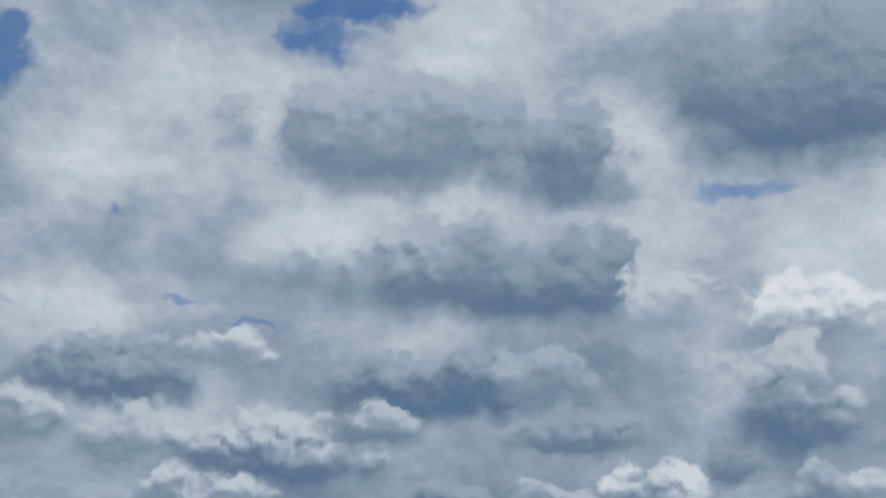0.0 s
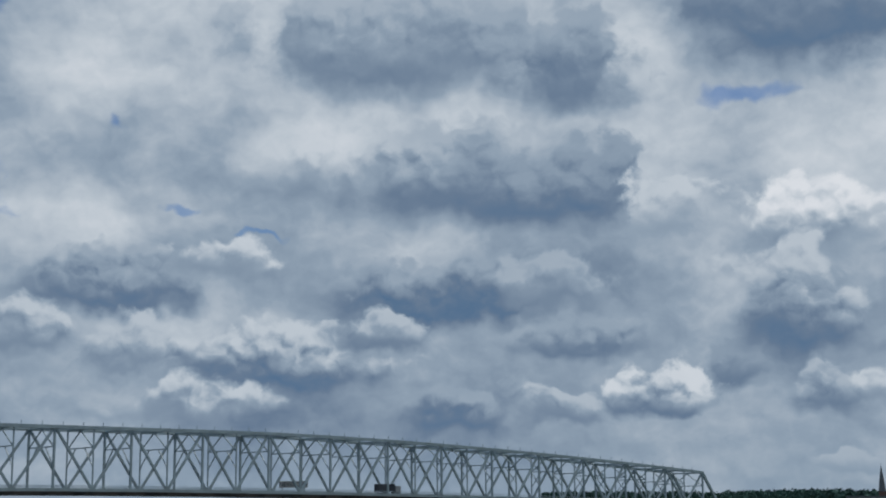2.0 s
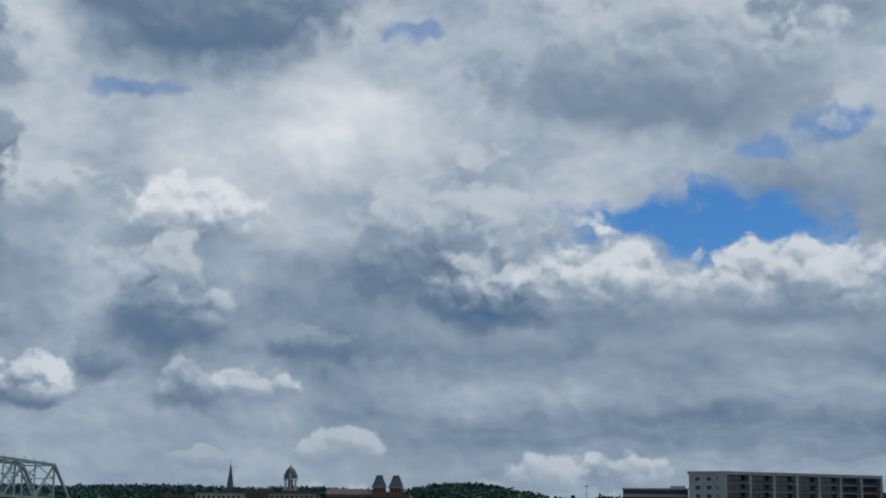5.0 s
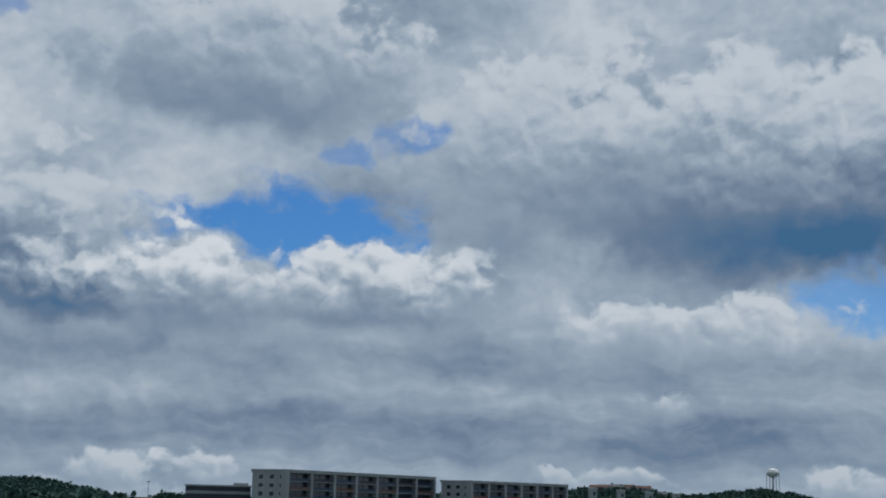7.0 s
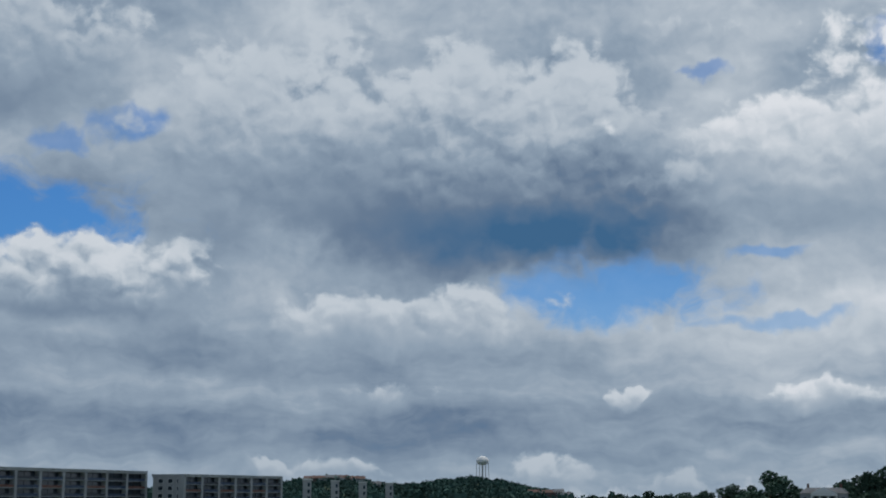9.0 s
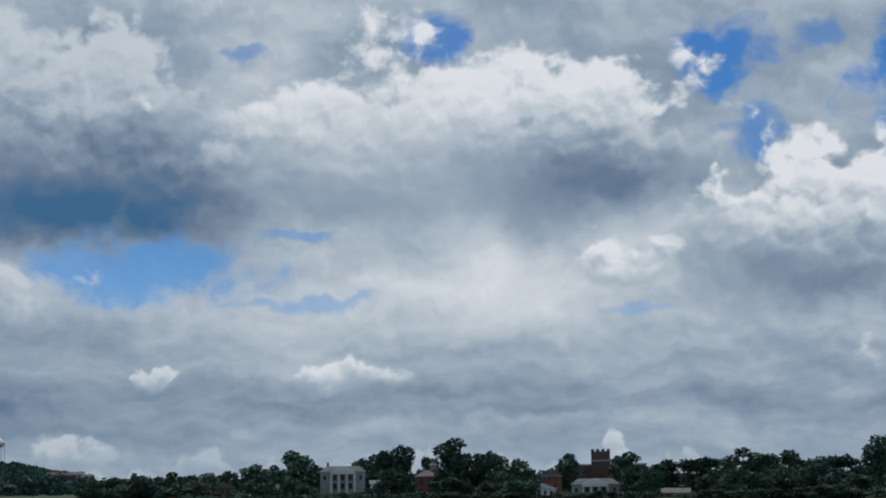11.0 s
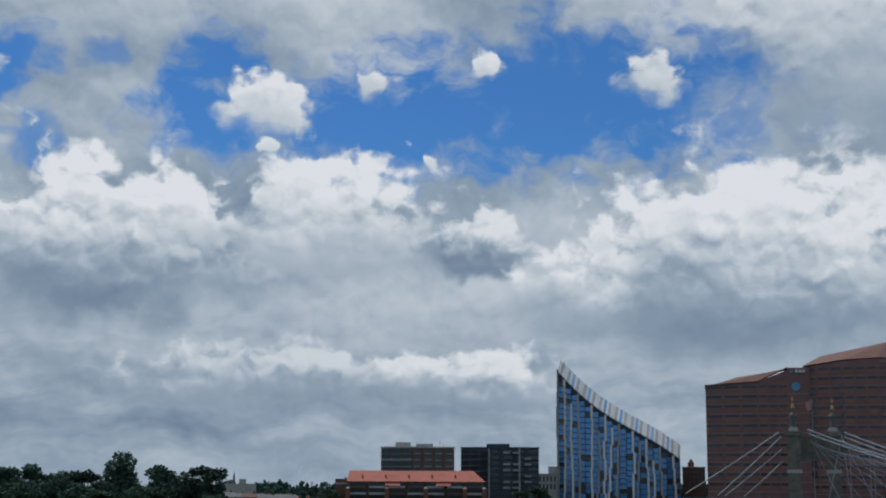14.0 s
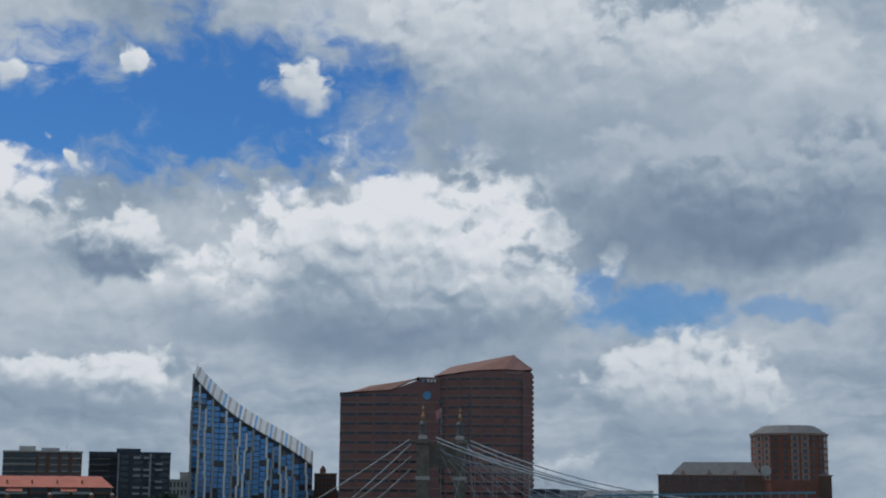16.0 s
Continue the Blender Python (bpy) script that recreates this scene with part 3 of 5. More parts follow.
def make_tree(seed, shape):
    """Crown, trunk and limbs of a tree one unit high: broad, tall or ragged."""
    rng = random.Random(seed)
    lobes = []
    if shape == "tall":
        for k in range(9):
            z = 0.16 + 0.76 * k / 8
            lobes.append((rng.uniform(-0.09, 0.09), rng.uniform(-0.09, 0.09), z, 0.20 * (1.15 - z * 0.75) + 0.03))
    else:
        spread = 0.30 if shape == "broad" else 0.24
        for k in range(16):
            a, z = rng.uniform(0, 6.28), rng.uniform(0.20, 0.84)
            rr = spread * rng.uniform(0.3, 1.0) * (1.25 - abs(z - 0.55))
            lobes.append((rr * math.cos(a), rr * math.sin(a), z, rng.uniform(0.10, 0.17)))
        lobes.append((0, 0, 0.86, 0.12))
    v, f = leaf_cloud(3000, seed, lobes, 0.034)
    crown = mesh_from("crown", v, f, LEAF if seed % 3 else LEAF_DARK)
    bm = lathe(B(), ((0.030, 0.0), (0.022, 0.2), (0.016, 0.45), (0.006, 0.8)), 8)
    for x, y, z, r in lobes[:7]:
        beam(bm, (0, 0, max(0.15, z - 0.25)), (x, y, z), 0.012)
    trunk = bpy.data.meshes.new("trunk")
    bm.to_mesh(trunk)
    bm.free()
    trunk.materials.append(BARK)
    return crown, trunk


TREES = {s: [make_tree(i + 10 * k, s) for i in range(1, 5)] for k, s in enumerate(("broad", "tall", "ragged"))}
LABELS = {"broad": "broad dark green leafy tree on the river bank", "tall": "tall narrow dark green tree on the bank", "ragged": "ragged green tree with gaps in its crown"}


def tree(az, top, width, d, shape="broad", seed=0):
    """A tree whose top stands at the elevation top; width in degrees."""
    z0 = 1.2
    h = up_z(top, d) - z0
    crown, trunk = TREES[shape][seed % 4]
    ob = new("tree")
    x, y = way_xy(az, d)
    wide = width * 0.01745 * d / (0.72 if shape != "tall" else 0.46)
    ob.matrix_world = pose(x, y, z0, 0, 0, seed * 67) @ Matrix.Diagonal((wide, wide, h / 0.98, 1))
    tagged(ob, LABELS[shape], "tree", "trees on the far bank")
    for n, me in (("crown", crown), ("trunk", trunk)):
        shared_part(n, me, ob, 0, 0, 0)


def woods():
    """Woods on the far hills: thousands of small crowns in one object."""
    rng = np.random.default_rng(5)
    V, Fc, base = [], [], 0
    count = 0
    while count < 4800:
        belt = count % 4 == 0
        az, r = (rng.uniform(-45, 84), rng.uniform(1000, 1300)) if belt else (rng.uniform(-46, 12), rng.uniform(1500, 2330))
        x, y = way_xy(az, r)
        z = ground_height(x, y)
        if z < 8 and not belt:
            continue
        s = rng.uniform(4.0, 8.0) if belt else rng.uniform(3.0, 6.5)
        v, f = leaf_cloud(42, int(rng.integers(1e9)), [(0, 0, 0.6, 1.0), (0.6, 0.2, 0.2, 0.7), (-0.5, 0.3, 0.3, 0.7)], 0.42)
        V.append(v * s + np.array([x, y, z + s * 0.3]))
        Fc.append(f + base)
        base += len(v)
        count += 1
    # their paler, bluer green has the haze of distance painted in
    ob = new("far_woods", mesh_from("far_woods", np.concatenate(V), np.concatenate(Fc), LEAF_FAR_HAZY))
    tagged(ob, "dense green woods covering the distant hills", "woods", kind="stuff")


woods()
big_trees = (
    (17.5, 1.06, 1.9, 620, "broad"), (21.3, 1.00, 1.9, 640, "broad"), (21.9, 1.24, 1.2, 640, "ragged"), (23.9, 1.30, 1.5, 640, "tall"), (24.6, 0.85, 1.4, 650, "broad"),
    (25.5, 0.92, 1.5, 640, "broad"), (26.6, 0.60, 1.2, 640, "ragged"), (28.7, 0.78, 1.5, 740, "broad"), (31.1, 0.80, 1.6, 740, "broad"), (32.6, 0.45, 1.5, 660, "broad"),
    (34.0, 0.53, 1.8, 640, "broad"), (35.55, 0.90, 1.9, 640, "broad"), (37.3, 0.76, 2.0, 640, "broad"), (38.5, 0.50, 1.2, 640, "ragged"), (39.5, 0.53, 1.6, 640, "broad"))
more_trees = (
    (40.8, 1.14, 1.4, 640, "tall"), (40.5, 0.7, 1.5, 650, "broad"), (42.2, 0.74, 1.6, 640, "broad"), (44.0, 0.73, 1.8, 650, "broad"), (43.2, 0.5, 1.2, 640, "broad"),
    (15.9, 0.45, 1.0, 600, "tall"), (14.3, 0.22, 1.1, 640, "ragged"), (15.0, 0.30, 0.9, 640, "ragged"), (12.8, 0.28, 1.4, 640, "broad"), (11.6, 0.15, 1.3, 650, "broad"),
    (10.5, 0.10, 1.2, 660, "broad"), (13.6, 0.15, 1.2, 620, "broad"), (48.9, -0.12, 0.8, 700, "broad"), (48.2, -0.2, 0.8, 700, "broad"), (57.3, -0.05, 1.0, 700, "broad"),
    (56.8, -0.2, 0.9, 690, "broad"), (16.8, 0.5, 1.2, 640, "broad"), (18.4, 0.5, 1.1, 700, "broad"), (20.4, 0.7, 1.2, 720, "broad"), (22.9, 0.75, 1.0, 700, "broad"), (9.7, 0.02, 1.2, 700, "broad"))
for i, (a, e, w, d, s) in enumerate((*big_trees, *more_trees)):
    tree(a, e, w, d, s, i)
rng = random.Random(3)
for i in range(104):
    a = 10.5 + 34.2 * i / 103 + rng.uniform(-0.3, 0.3)
    gap = any(abs(a - c) < w for c, w in ((19.6, 0.9), (22.8, 0.6), (27.6, 0.8), (29.7, 1.1), (32.7, 0.8)))
    tree(a, rng.uniform(-0.72, -0.52) if gap and a < 26 else rng.uniform(-0.95, -0.72) if gap else rng.uniform(-0.50, 0.0 if a < 16 else 0.34), rng.uniform(1.0, 1.8), rng.uniform(560, 610) if i % 2 else rng.uniform(660, 720), rng.choice(("broad", "broad", "ragged")), i)

# low bushes along the water's edge
for i in range(64):
    a = 11.0 + 38.5 * i / 63 + rng.uniform(-0.2, 0.2)
    if not any(abs(a - c) < w for c, w in ((27.6, 0.7), (29.7, 1.1), (32.7, 0.8))):
        tree(a, rng.uniform(-0.82, -0.62), rng.uniform(0.9, 1.5), rng.uniform(520, 545), "broad", i)

# ---------------------------------------------------------------- truss bridge
BX0, BY0, BX1, BY1 = -351.1, 145.4, -361.1, 434.6
BLEN = math.hypot(BX1 - BX0, BY1 - BY0)
bridge = new("truss_bridge")
bridge.matrix_world = pose(BX0, BY0, 0, 0, 0, math.degrees(math.atan2(BY1 - BY0, BX1 - BX0)))
tagged(bridge, "long grey-green steel truss bridge over the river", "bridge")
PANEL = 22.83


def chord_top(s):
    t = max(0.0, (s - 75) / 214)
    return EYE_HEIGHT + 20.9 - 9.7 * t ** 1.55


def chord_low(s):
    return EYE_HEIGHT + 4.5 - 6.0 * max(0.0, s / 289) ** 1.6


nodes = [15.2 + PANEL * k for k in range(-3, 13)]
WIDE = 15.0
for side in (0.0, WIDE):
    for a, b in zip(nodes, nodes[1:]):
        m = (a + b) / 2
        part("top_chord", beam(B(), (a, side, chord_top(a)), (b, side, chord_top(b)), 0.9, 1.1), STEEL, bridge)
        part("bottom_chord", beam(B(), (a, side, chord_low(a)), (b, side, chord_low(b)), 0.8, 0.9), STEEL, bridge)
        last = b == nodes[-1]
        part("diagonal", beam(B(), (a, side, chord_top(a)), (m, side, chord_low(m)), 0.62), STEEL, bridge)
        part("diagonal", beam(B(), (m, side, chord_low(m)), (b, side, chord_top(b) if not last else chord_top(b)), 0.62), STEEL, bridge)
        part("hanger", beam(B(), (m, side, chord_low(m)), (m, side, chord_top(m)), 0.34), STEEL, bridge)
    for a in nodes:
        part("post", beam(B(), (a, side, chord_low(a)), (a, side, chord_top(a)), 0.55), STEEL, bridge)
    part("end_post", beam(B(), (nodes[-1], side, chord_top(nodes[-1])), (nodes[-1] + 12, side, chord_low(289) - 3), 0.9), STEEL, bridge)
for k in range(len(nodes) * 2 - 1):
    s = nodes[0] + PANEL / 2 * k
    top, low = chord_top(s), chord_low(s)
    part("cross_beam", beam(B(), (s, 0, top - 0.2), (s, WIDE, top - 0.2), 0.5), STEEL, bridge)
    bm = B()
    beam(bm, (s, 0, top - 5.2), (s, WIDE, top - 5.2), 0.3)
    beam(bm, (s, 0.3, top - 5.2), (s, WIDE / 2, top - 0.4), 0.28)
    beam(bm, (s, WIDE - 0.3, top - 5.2), (s, WIDE / 2, top - 0.4), 0.28)
    beam(bm, (s, 0, top - 10.5), (s, WIDE / 3, top - 5.2), 0.24)
    beam(bm, (s, WIDE, top - 10.5), (s, WIDE * 2 / 3, top - 5.2), 0.24)
    part("sway_frame", bm, STEEL, bridge)
    if k % 2 == 0 and s + PANEL < nodes[-1] + 5:
        bm = B()
        beam(bm, (s, 0, top), (s + PANEL, WIDE, chord_top(s + PANEL)), 0.3)
        beam(bm, (s, WIDE, top), (s + PANEL, 0, chord_top(s + PANEL)), 0.3)
        part("top_bracing", bm, STEEL, bridge)
me = box_mesh("marker_post", 0.14, 0.14, 1.0, STEEL)
for k in range(58):
    s = nodes[0] + k * 5.9
    if s < nodes[-1]:
        for side in (0.0, WIDE):
            shared_part("marker_post", me, bridge, s, side, chord_top(s) + 0.5)
for a, b in zip(nodes, nodes[1:]):
    bm = B()
    v = [bm.verts.new((s, y, chord_low(s) + dz)) for s in (a, b) for y in (0.8, WIDE - 0.8) for dz in (-1.4, -0.2)]
    for f in ((0, 1, 3, 2), (4, 6, 7, 5), (0, 4, 5, 1), (2, 3, 7, 6), (1, 5, 7, 3), (0, 2, 6, 4)):
        bm.faces.new([v[i] for i in f])
    part("deck", bm, ASPHALT, bridge)
    for y in (-0.9, WIDE + 0.9):
        bm = beam(B(), (a, y, chord_low(a) + 1.1), (b, y, chord_low(b) + 1.1), 0.15)
        beam(bm, (a, y, chord_low(a) + 0.5), (b, y, chord_low(b) + 0.5), 0.12)
        part("railing", bm, STEEL, bridge)
for k in (0, 7, 14):
    s = nodes[k]
    bm = B()
    box(bm, s - 2, s + 2, -1, WIDE + 1, -4, chord_low(s) - 1.5)
    part("pier", bm, CONCRETE, bridge)
truck = new("truck")
truck.matrix_world = bridge.matrix_world @ pose(nodes[8] + 4, 5, chord_low(nodes[8]) - 0.1)
tagged(truck, "dark lorry with a box body on the bridge deck", "truck")
part("box_body", box(B(), -4.5, 2.2, -1.2, 1.2, 1.1, 3.6), DARK_PANEL, truck)
part("cab", box(B(), 2.5, 4.6, -1.15, 1.15, 0.8, 3.0), GREY_PANEL, truck)
for x in (-3.2, -1.8, 3.4):
    for y in (-1.1, 1.1):
        bm = B()
        bmesh.ops.create_cone(bm, cap_ends=True, segments=14, radius1=0.5, radius2=0.5, depth=0.3, matrix=pose(x, y, 0.5, 90, 0, 0))
        part("wheel", bm, DARK_PANEL, truck)

# ---------------------------------------------------------------- the town with the spire and the dome
D1 = 900.0
K = D1 * 0.01745
spire = thing("church_spire", -32.92, D1, "slender dark slate church steeple behind low roofs", "church")
part("tower", box(B(), -2.0, 2.0, -2.0, 2.0, 0, 18), BRICK_DARK, spire)
part("spire", lathe(B(), ((2.3, 18), (1.5, 24), (0.8, 29), (0.12, 33.6)), 8), SLATE, spire)
part("cross", beam(beam(B(), (0, 0, 33.5), (0, 0, 35.2), 0.16), (-0.4, 0, 34.6), (0.4, 0, 34.6), 0.16), STEEL, spire)
for a0, a1, e, m, rm in ((-34.25, -32.35, 0.16, CONCRETE, SLATE), (-31.35, -29.5, 0.17, PINK_STONE, SLATE), (-32.3, -31.4, 0.24, BRICK_DARK, SLATE), (-35.6, -34.5, 0.05, BRICK, SLATE)):
    w = (a1 - a0) * K / 2
    z = up_z(e, D1 - 20)
    hall = thing("town_hall_block", (a0 + a1) / 2, D1 - 20, "low masonry block with a flat dark roof and windows", "building", group="town blocks")
    part("wall", box(B(), -w, w, 0, 15, 0, z - 0.8), m, hall)
    part("roof", box(B(), -w - 0.4, w + 0.4, -0.4, 15.4, z - 0.8, z), rm, hall)
    windows(hall, np.arange(-w + 2, w - 1, 3.0), -0.06, (z - 4.2, z - 8.0), 1.3, 2.0)
court = thing("courthouse_tower", -30.53, D1, "domed courthouse tower with arched openings and pale trim", "tower")
zt = up_z(1.20, D1)
part("shaft", box(B(), -4.0, 4.0, -4, 4, 0, zt - 15), BRICK_DARK, court)
part("cornice", box(B(), -4.8, 4.8, -4.8, 4.8, zt - 15, zt - 14.2), STONE_PALE, court)
for x, y in ((-3.1, -3.1), (3.1, -3.1), (3.1, 3.1), (-3.1, 3.1), (0, -3.2), (0, 3.2)):
    part("column", lathe(B(), ((0.75, zt - 14.2), (0.6, zt - 9.0), (0.8, zt - 8.6)), 10, x, y), STONE_PALE, court)
part("belfry_core", box(B(), -1.6, 1.6, -1.6, 1.6, zt - 14.2, zt - 8.6), DARK_PANEL, court)
part("upper_cornice", lathe(B(), ((4.5, zt - 8.6), (4.7, zt - 8.1), (4.1, zt - 7.7)), 16), STONE_PALE, court)
part("dome", lathe(B(), ((3.9, zt - 7.7), (3.9, zt - 5.8), (3.4, zt - 3.6), (2.4, zt - 1.7), (1.0, zt - 0.5), (0.5, zt)), 16), SLATE, court)
part("finial", lathe(B(), ((0.4, zt), (0.2, zt + 0.8), (0.05, zt + 1.6)), 8), SLATE, court)
for k in range(4):
    a = k * math.pi / 2
    part("dormer", box(B(), -0.9 + 3.5 * math.cos(a), 0.9 + 3.5 * math.cos(a), -0.9 + 3.5 * math.sin(a), 0.9 + 3.5 * math.sin(a), zt - 7.6, zt - 4.6), STONE_PALE, court)
school = thing("mansard_building", -28.1, D1 + 5, "long building with a pale mansard roof and dormers", "building")
z = up_z(0.33, D1)
part("wall", box(B(), -16, 16, 0, 14, 0, z - 3.5), BRICK, school)
part("roof", hip(B(), -16.4, 16.4, -0.4, 14.4, z - 3.5, z, 1.5), PINK_STONE, school)
for x in (-9, -6, -3, 6, 10):
    part("dormer", gable(B(), x - 0.8, x + 0.8, -0.3, 2.5, z - 2.8, z - 0.6, "y"), STONE_PALE, school)
windows(school, np.arange(-14, 15, 3.1), -0.06, (z - 7, z - 11), 1.3, 2.2)
for az in (-26.97, -26.29):
    tw = thing("twin_tower", az, D1, "square brick tower under a steep flared slate roof", "tower", group="twin brick towers")
    z = up_z(0.88, D1)
    part("shaft", box(B(), -4.2, 4.2, 0, 8.4, 0, z - 7.8), BRICK, tw)
    part("cornice", box(B(), -4.9, 4.9, -0.7, 9.1, z - 7.8, z - 6.9), PINK_STONE, tw)
    part("roof", hip(B(), -4.6, 4.6, -0.4, 8.8, z - 6.9, z - 0.3, 2.7), SLATE, tw)
    part("crest", box(B(), -2.1, 2.1, 2.1, 6.3, z - 0.3, z + 0.15), PINK_STONE, tw)
    windows(tw, (-2.2, 0, 2.2), -0.06, (z - 11, z - 15), 1.0, 2.4)
for az, d, top in ((-18.63, 800, 0.55), (-16.9, 800, 0.42)):
    mast = thing("lamp_mast", az, d, "thin tall floodlight mast behind trees", "mast", group="masts")
    part("pole", lathe(B(), ((0.25, 0), (0.12, up_z(top, d))), 8), STEEL, mast)
    part("lamp_head", box(B(), -0.9, 0.9, -0.3, 0.3, up_z(top, d) - 0.6, up_z(top, d)), GREY_PANEL, mast)

# a long sign on the bank, seen through the bridge
sign = thing("bank_sign", -56.1, 520, "pale sign board with dark capital letters on posts", "sign", z=0)
sz = up_z(0.70, 520)
part("board", box(B(), -5.2, 5.2, 0, 0.3, sz - 0.2, sz + 2.2), STONE_PALE, sign)
for x in (-4, 4):
    part("post", box(B(), x - 0.2, x + 0.2, 0.05, 0.25, 0, sz - 0.2), STEEL, sign)
txt = bpy.data.curves.new("lettering", "FONT")
txt.body, txt.size, txt.extrude, txt.align_x = "NEWPORT", 2.2, 0.03, "CENTER"
txt.materials.append(DARK_PANEL)
let = new("lettering", txt)
let.parent = sign
let.matrix_local = pose(0, -0.06, sz + 0.25, 90, 0, 0)

# ---------------------------------------------------------------- riverside apartments


def apartment(az0, d0, az1, d1, top, bays, lead, label):
    """A long flat with pale piers, dark recessed balconies and a windowed end bay."""
    x0, y0 = way_xy(az0, d0)
    x1, y1 = way_xy(az1, d1)
    w = math.hypot(x1 - x0, y1 - y0)
    ob = new("apartment_building")
    ob.matrix_world = pose(x0, y0, 0, 0, 0, math.degrees(math.atan2(y1 - y0, x1 - x0)))
    tagged(ob, label, "apartments", "riverside apartments")
    # near-black core: the shade of the balcony recesses is put into its colour
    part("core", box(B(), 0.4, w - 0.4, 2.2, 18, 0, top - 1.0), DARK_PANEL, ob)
    part("roof", box(B(), -0.3, w + 0.3, -0.3, 18.4, top - 1.0, top), CONCRETE, ob)
    part("parapet_cap", box(B(), -0.5, w + 0.5, -0.5, 18.6, top, top + 0.25), GREY_PANEL, ob)
    floors = [top - 1.0 - 3.3 * k for k in range(1, 7)]
    part("end_wall", box(B(), 0, 0.5, 0, 18, 0, top - 1.0), CONCRETE, ob)
    me, fr = box_mesh("window", 0.2, 2.4, 1.8, SHADOW_GLASS), box_mesh("frame", 0.12, 2.8, 2.2, WHITE)
    for f in floors:
        for y in (3.0, 8.0, 13.5):
            o2 = shared_part("window", me, ob, -0.06, y, f + 0.7)
            shared_part("frame", fr, o2, 0.06, 0, -0.2)
    step = (w - lead) / bays
    for k in range(bays + 1):
        x = lead + k * step
        part("pier", box(B(), x - 0.75, x + 0.75, -0.15, 3, 0, top - 1.0), CONCRETE, ob)
        if k < bays:
            for i, f in enumerate(floors):
                part("floor_slab", box(B(), x + 0.75, x + step - 0.75, 0.1, 2.2, f - 0.15, f + 0.15), GREY_PANEL, ob)
                part("balcony_rail", box(B(), x + 0.8, x + step - 0.8, 0.1, 0.2, f + 0.15, f + 1.15), (BLUE_PANEL, BALCONY, DARK_PANEL, BLUE_PANEL)[(k * 2 + i) % 4], ob)
                if i < 4:
                    part("window", box(B(), x + 1.1, x + step * 0.5 - 0.2, 2.05, 2.25, f + 0.3, f + 2.9), SHADOW_GLASS, ob)
                    part("window", box(B(), x + step * 0.5 + 0.2, x + step - 1.1, 2.05, 2.25, f + 0.3, f + 2.9), SHADOW_GLASS, ob)
    return ob


apartment(-13.15, 560, -7.25, 650, up_z(1.13, 560), 7, 0.0, "long pale apartment block with dark recessed balconies")
apartment(-5.75, 640, -1.93, 700, up_z(0.87, 640), 6, 0.0, "pale apartment block with blue and rust balcony panels")
low = thing("low_office", -15.9, 580, "low office with dark ribbon windows and flat roof", "building")
z = up_z(0.47, 580)
part("wall", box(B(), -13, 13, 0, 14, 0, z - 0.6), DARK_PANEL, low)
part("roof", box(B(), -13.4, 13.4, -0.4, 14.4, z - 0.6, z), CONCRETE, low)
for k in range(2):
    part("spandrel", box(B(), -13.1, 13.1, -0.15, 0.1, z - 3.6 - 3.4 * k, z - 2.4 - 3.4 * k), GREY_PANEL, low)
part("stair_head", box(B(), 6, 12, 4, 10, z, z + 1.0), CONCRETE, low)
for i, (az, e) in enumerate(((-0.91, 0.68), (0.21, 0.63), (1.32, 0.57), (2.39, 0.54))):
    d = 560 + i * 18
    py = thing("white_pylon", az, d, "pale square masonry pylon with dark slots", "pylon", group="white pylons")
    z = up_z(e, d)
    part("shaft", box(B(), -1.7, 1.7, 0, 3.4, 0, z), CONCRETE, py)
    part("cap", box(B(), -1.9, 1.9, -0.2, 3.6, z, z + 0.3), WHITE, py)
    for k in range(4):
        part("slot", box(B(), 0.2, 1.1, -0.06, 0.1, z - 2.6 - 2.6 * k, z - 1.2 - 2.6 * k), SHADOW_GLASS, py)
        part("joint", box(B(), -1.75, 1.75, -0.05, 0.1, z - 0.5 - 2.6 * k, z - 0.3 - 2.6 * k), STONE_PALE, py)

# ---------------------------------------------------------------- water tower and houses on the hill
DW = 2150.0
wt_ob = thing("water_tower", 6.15, DW, "white spheroid water tower on thin legs", "water tower")
zt, zb = up_z(1.62, DW), up_z(0.75, DW)
part("tank", lathe(B(), ((2.0, zt - 13.5), (7.0, zt - 11.5), (9.3, zt - 8.0), (9.3, zt - 5.5), (7.0, zt - 2.0), (3.0, zt - 0.3), (0.5, zt)), 20), WHITE, wt_ob)
part("riser", lathe(B(), ((1.4, zb), (1.2, zt - 13)), 10), GREY_PANEL, wt_ob)
for k in range(6):
    a = k * math.pi / 3
    part("leg", beam(B(), (9.5 * math.cos(a), 9.5 * math.sin(a), zb), (8.6 * math.cos(a), 8.6 * math.sin(a), zt - 7), 0.8), GREY_PANEL, wt_ob)
rng = random.Random(11)


def house(name, az, d, w, z_eave, z_ridge, wall, roof, label, group="", along="x", depth=9.0, z0=0.0, rows=2):
    ob = thing(name, az, d, label, "house", z=0.0, group=group)
    part("wall", box(B(), -w / 2, w / 2, 0, depth, z0, z_eave), wall, ob)
    part("roof", gable(B(), -w / 2 - 0.5, w / 2 + 0.5, -0.5, depth + 0.5, z_eave, z_ridge, along), roof, ob)
    windows(ob, np.arange(-w / 2 + 1.4, w / 2 - 0.6, 2.4), -0.06, [z_eave - 2.3 - 3.0 * k for k in range(rows)], 1.0, 1.6)
    part("chimney", box(B(), w * 0.28, w * 0.28 + 0.9, depth / 2 - 0.5, depth / 2 + 0.5, z_eave, z_ridge + 0.9), BRICK, ob)
    return ob


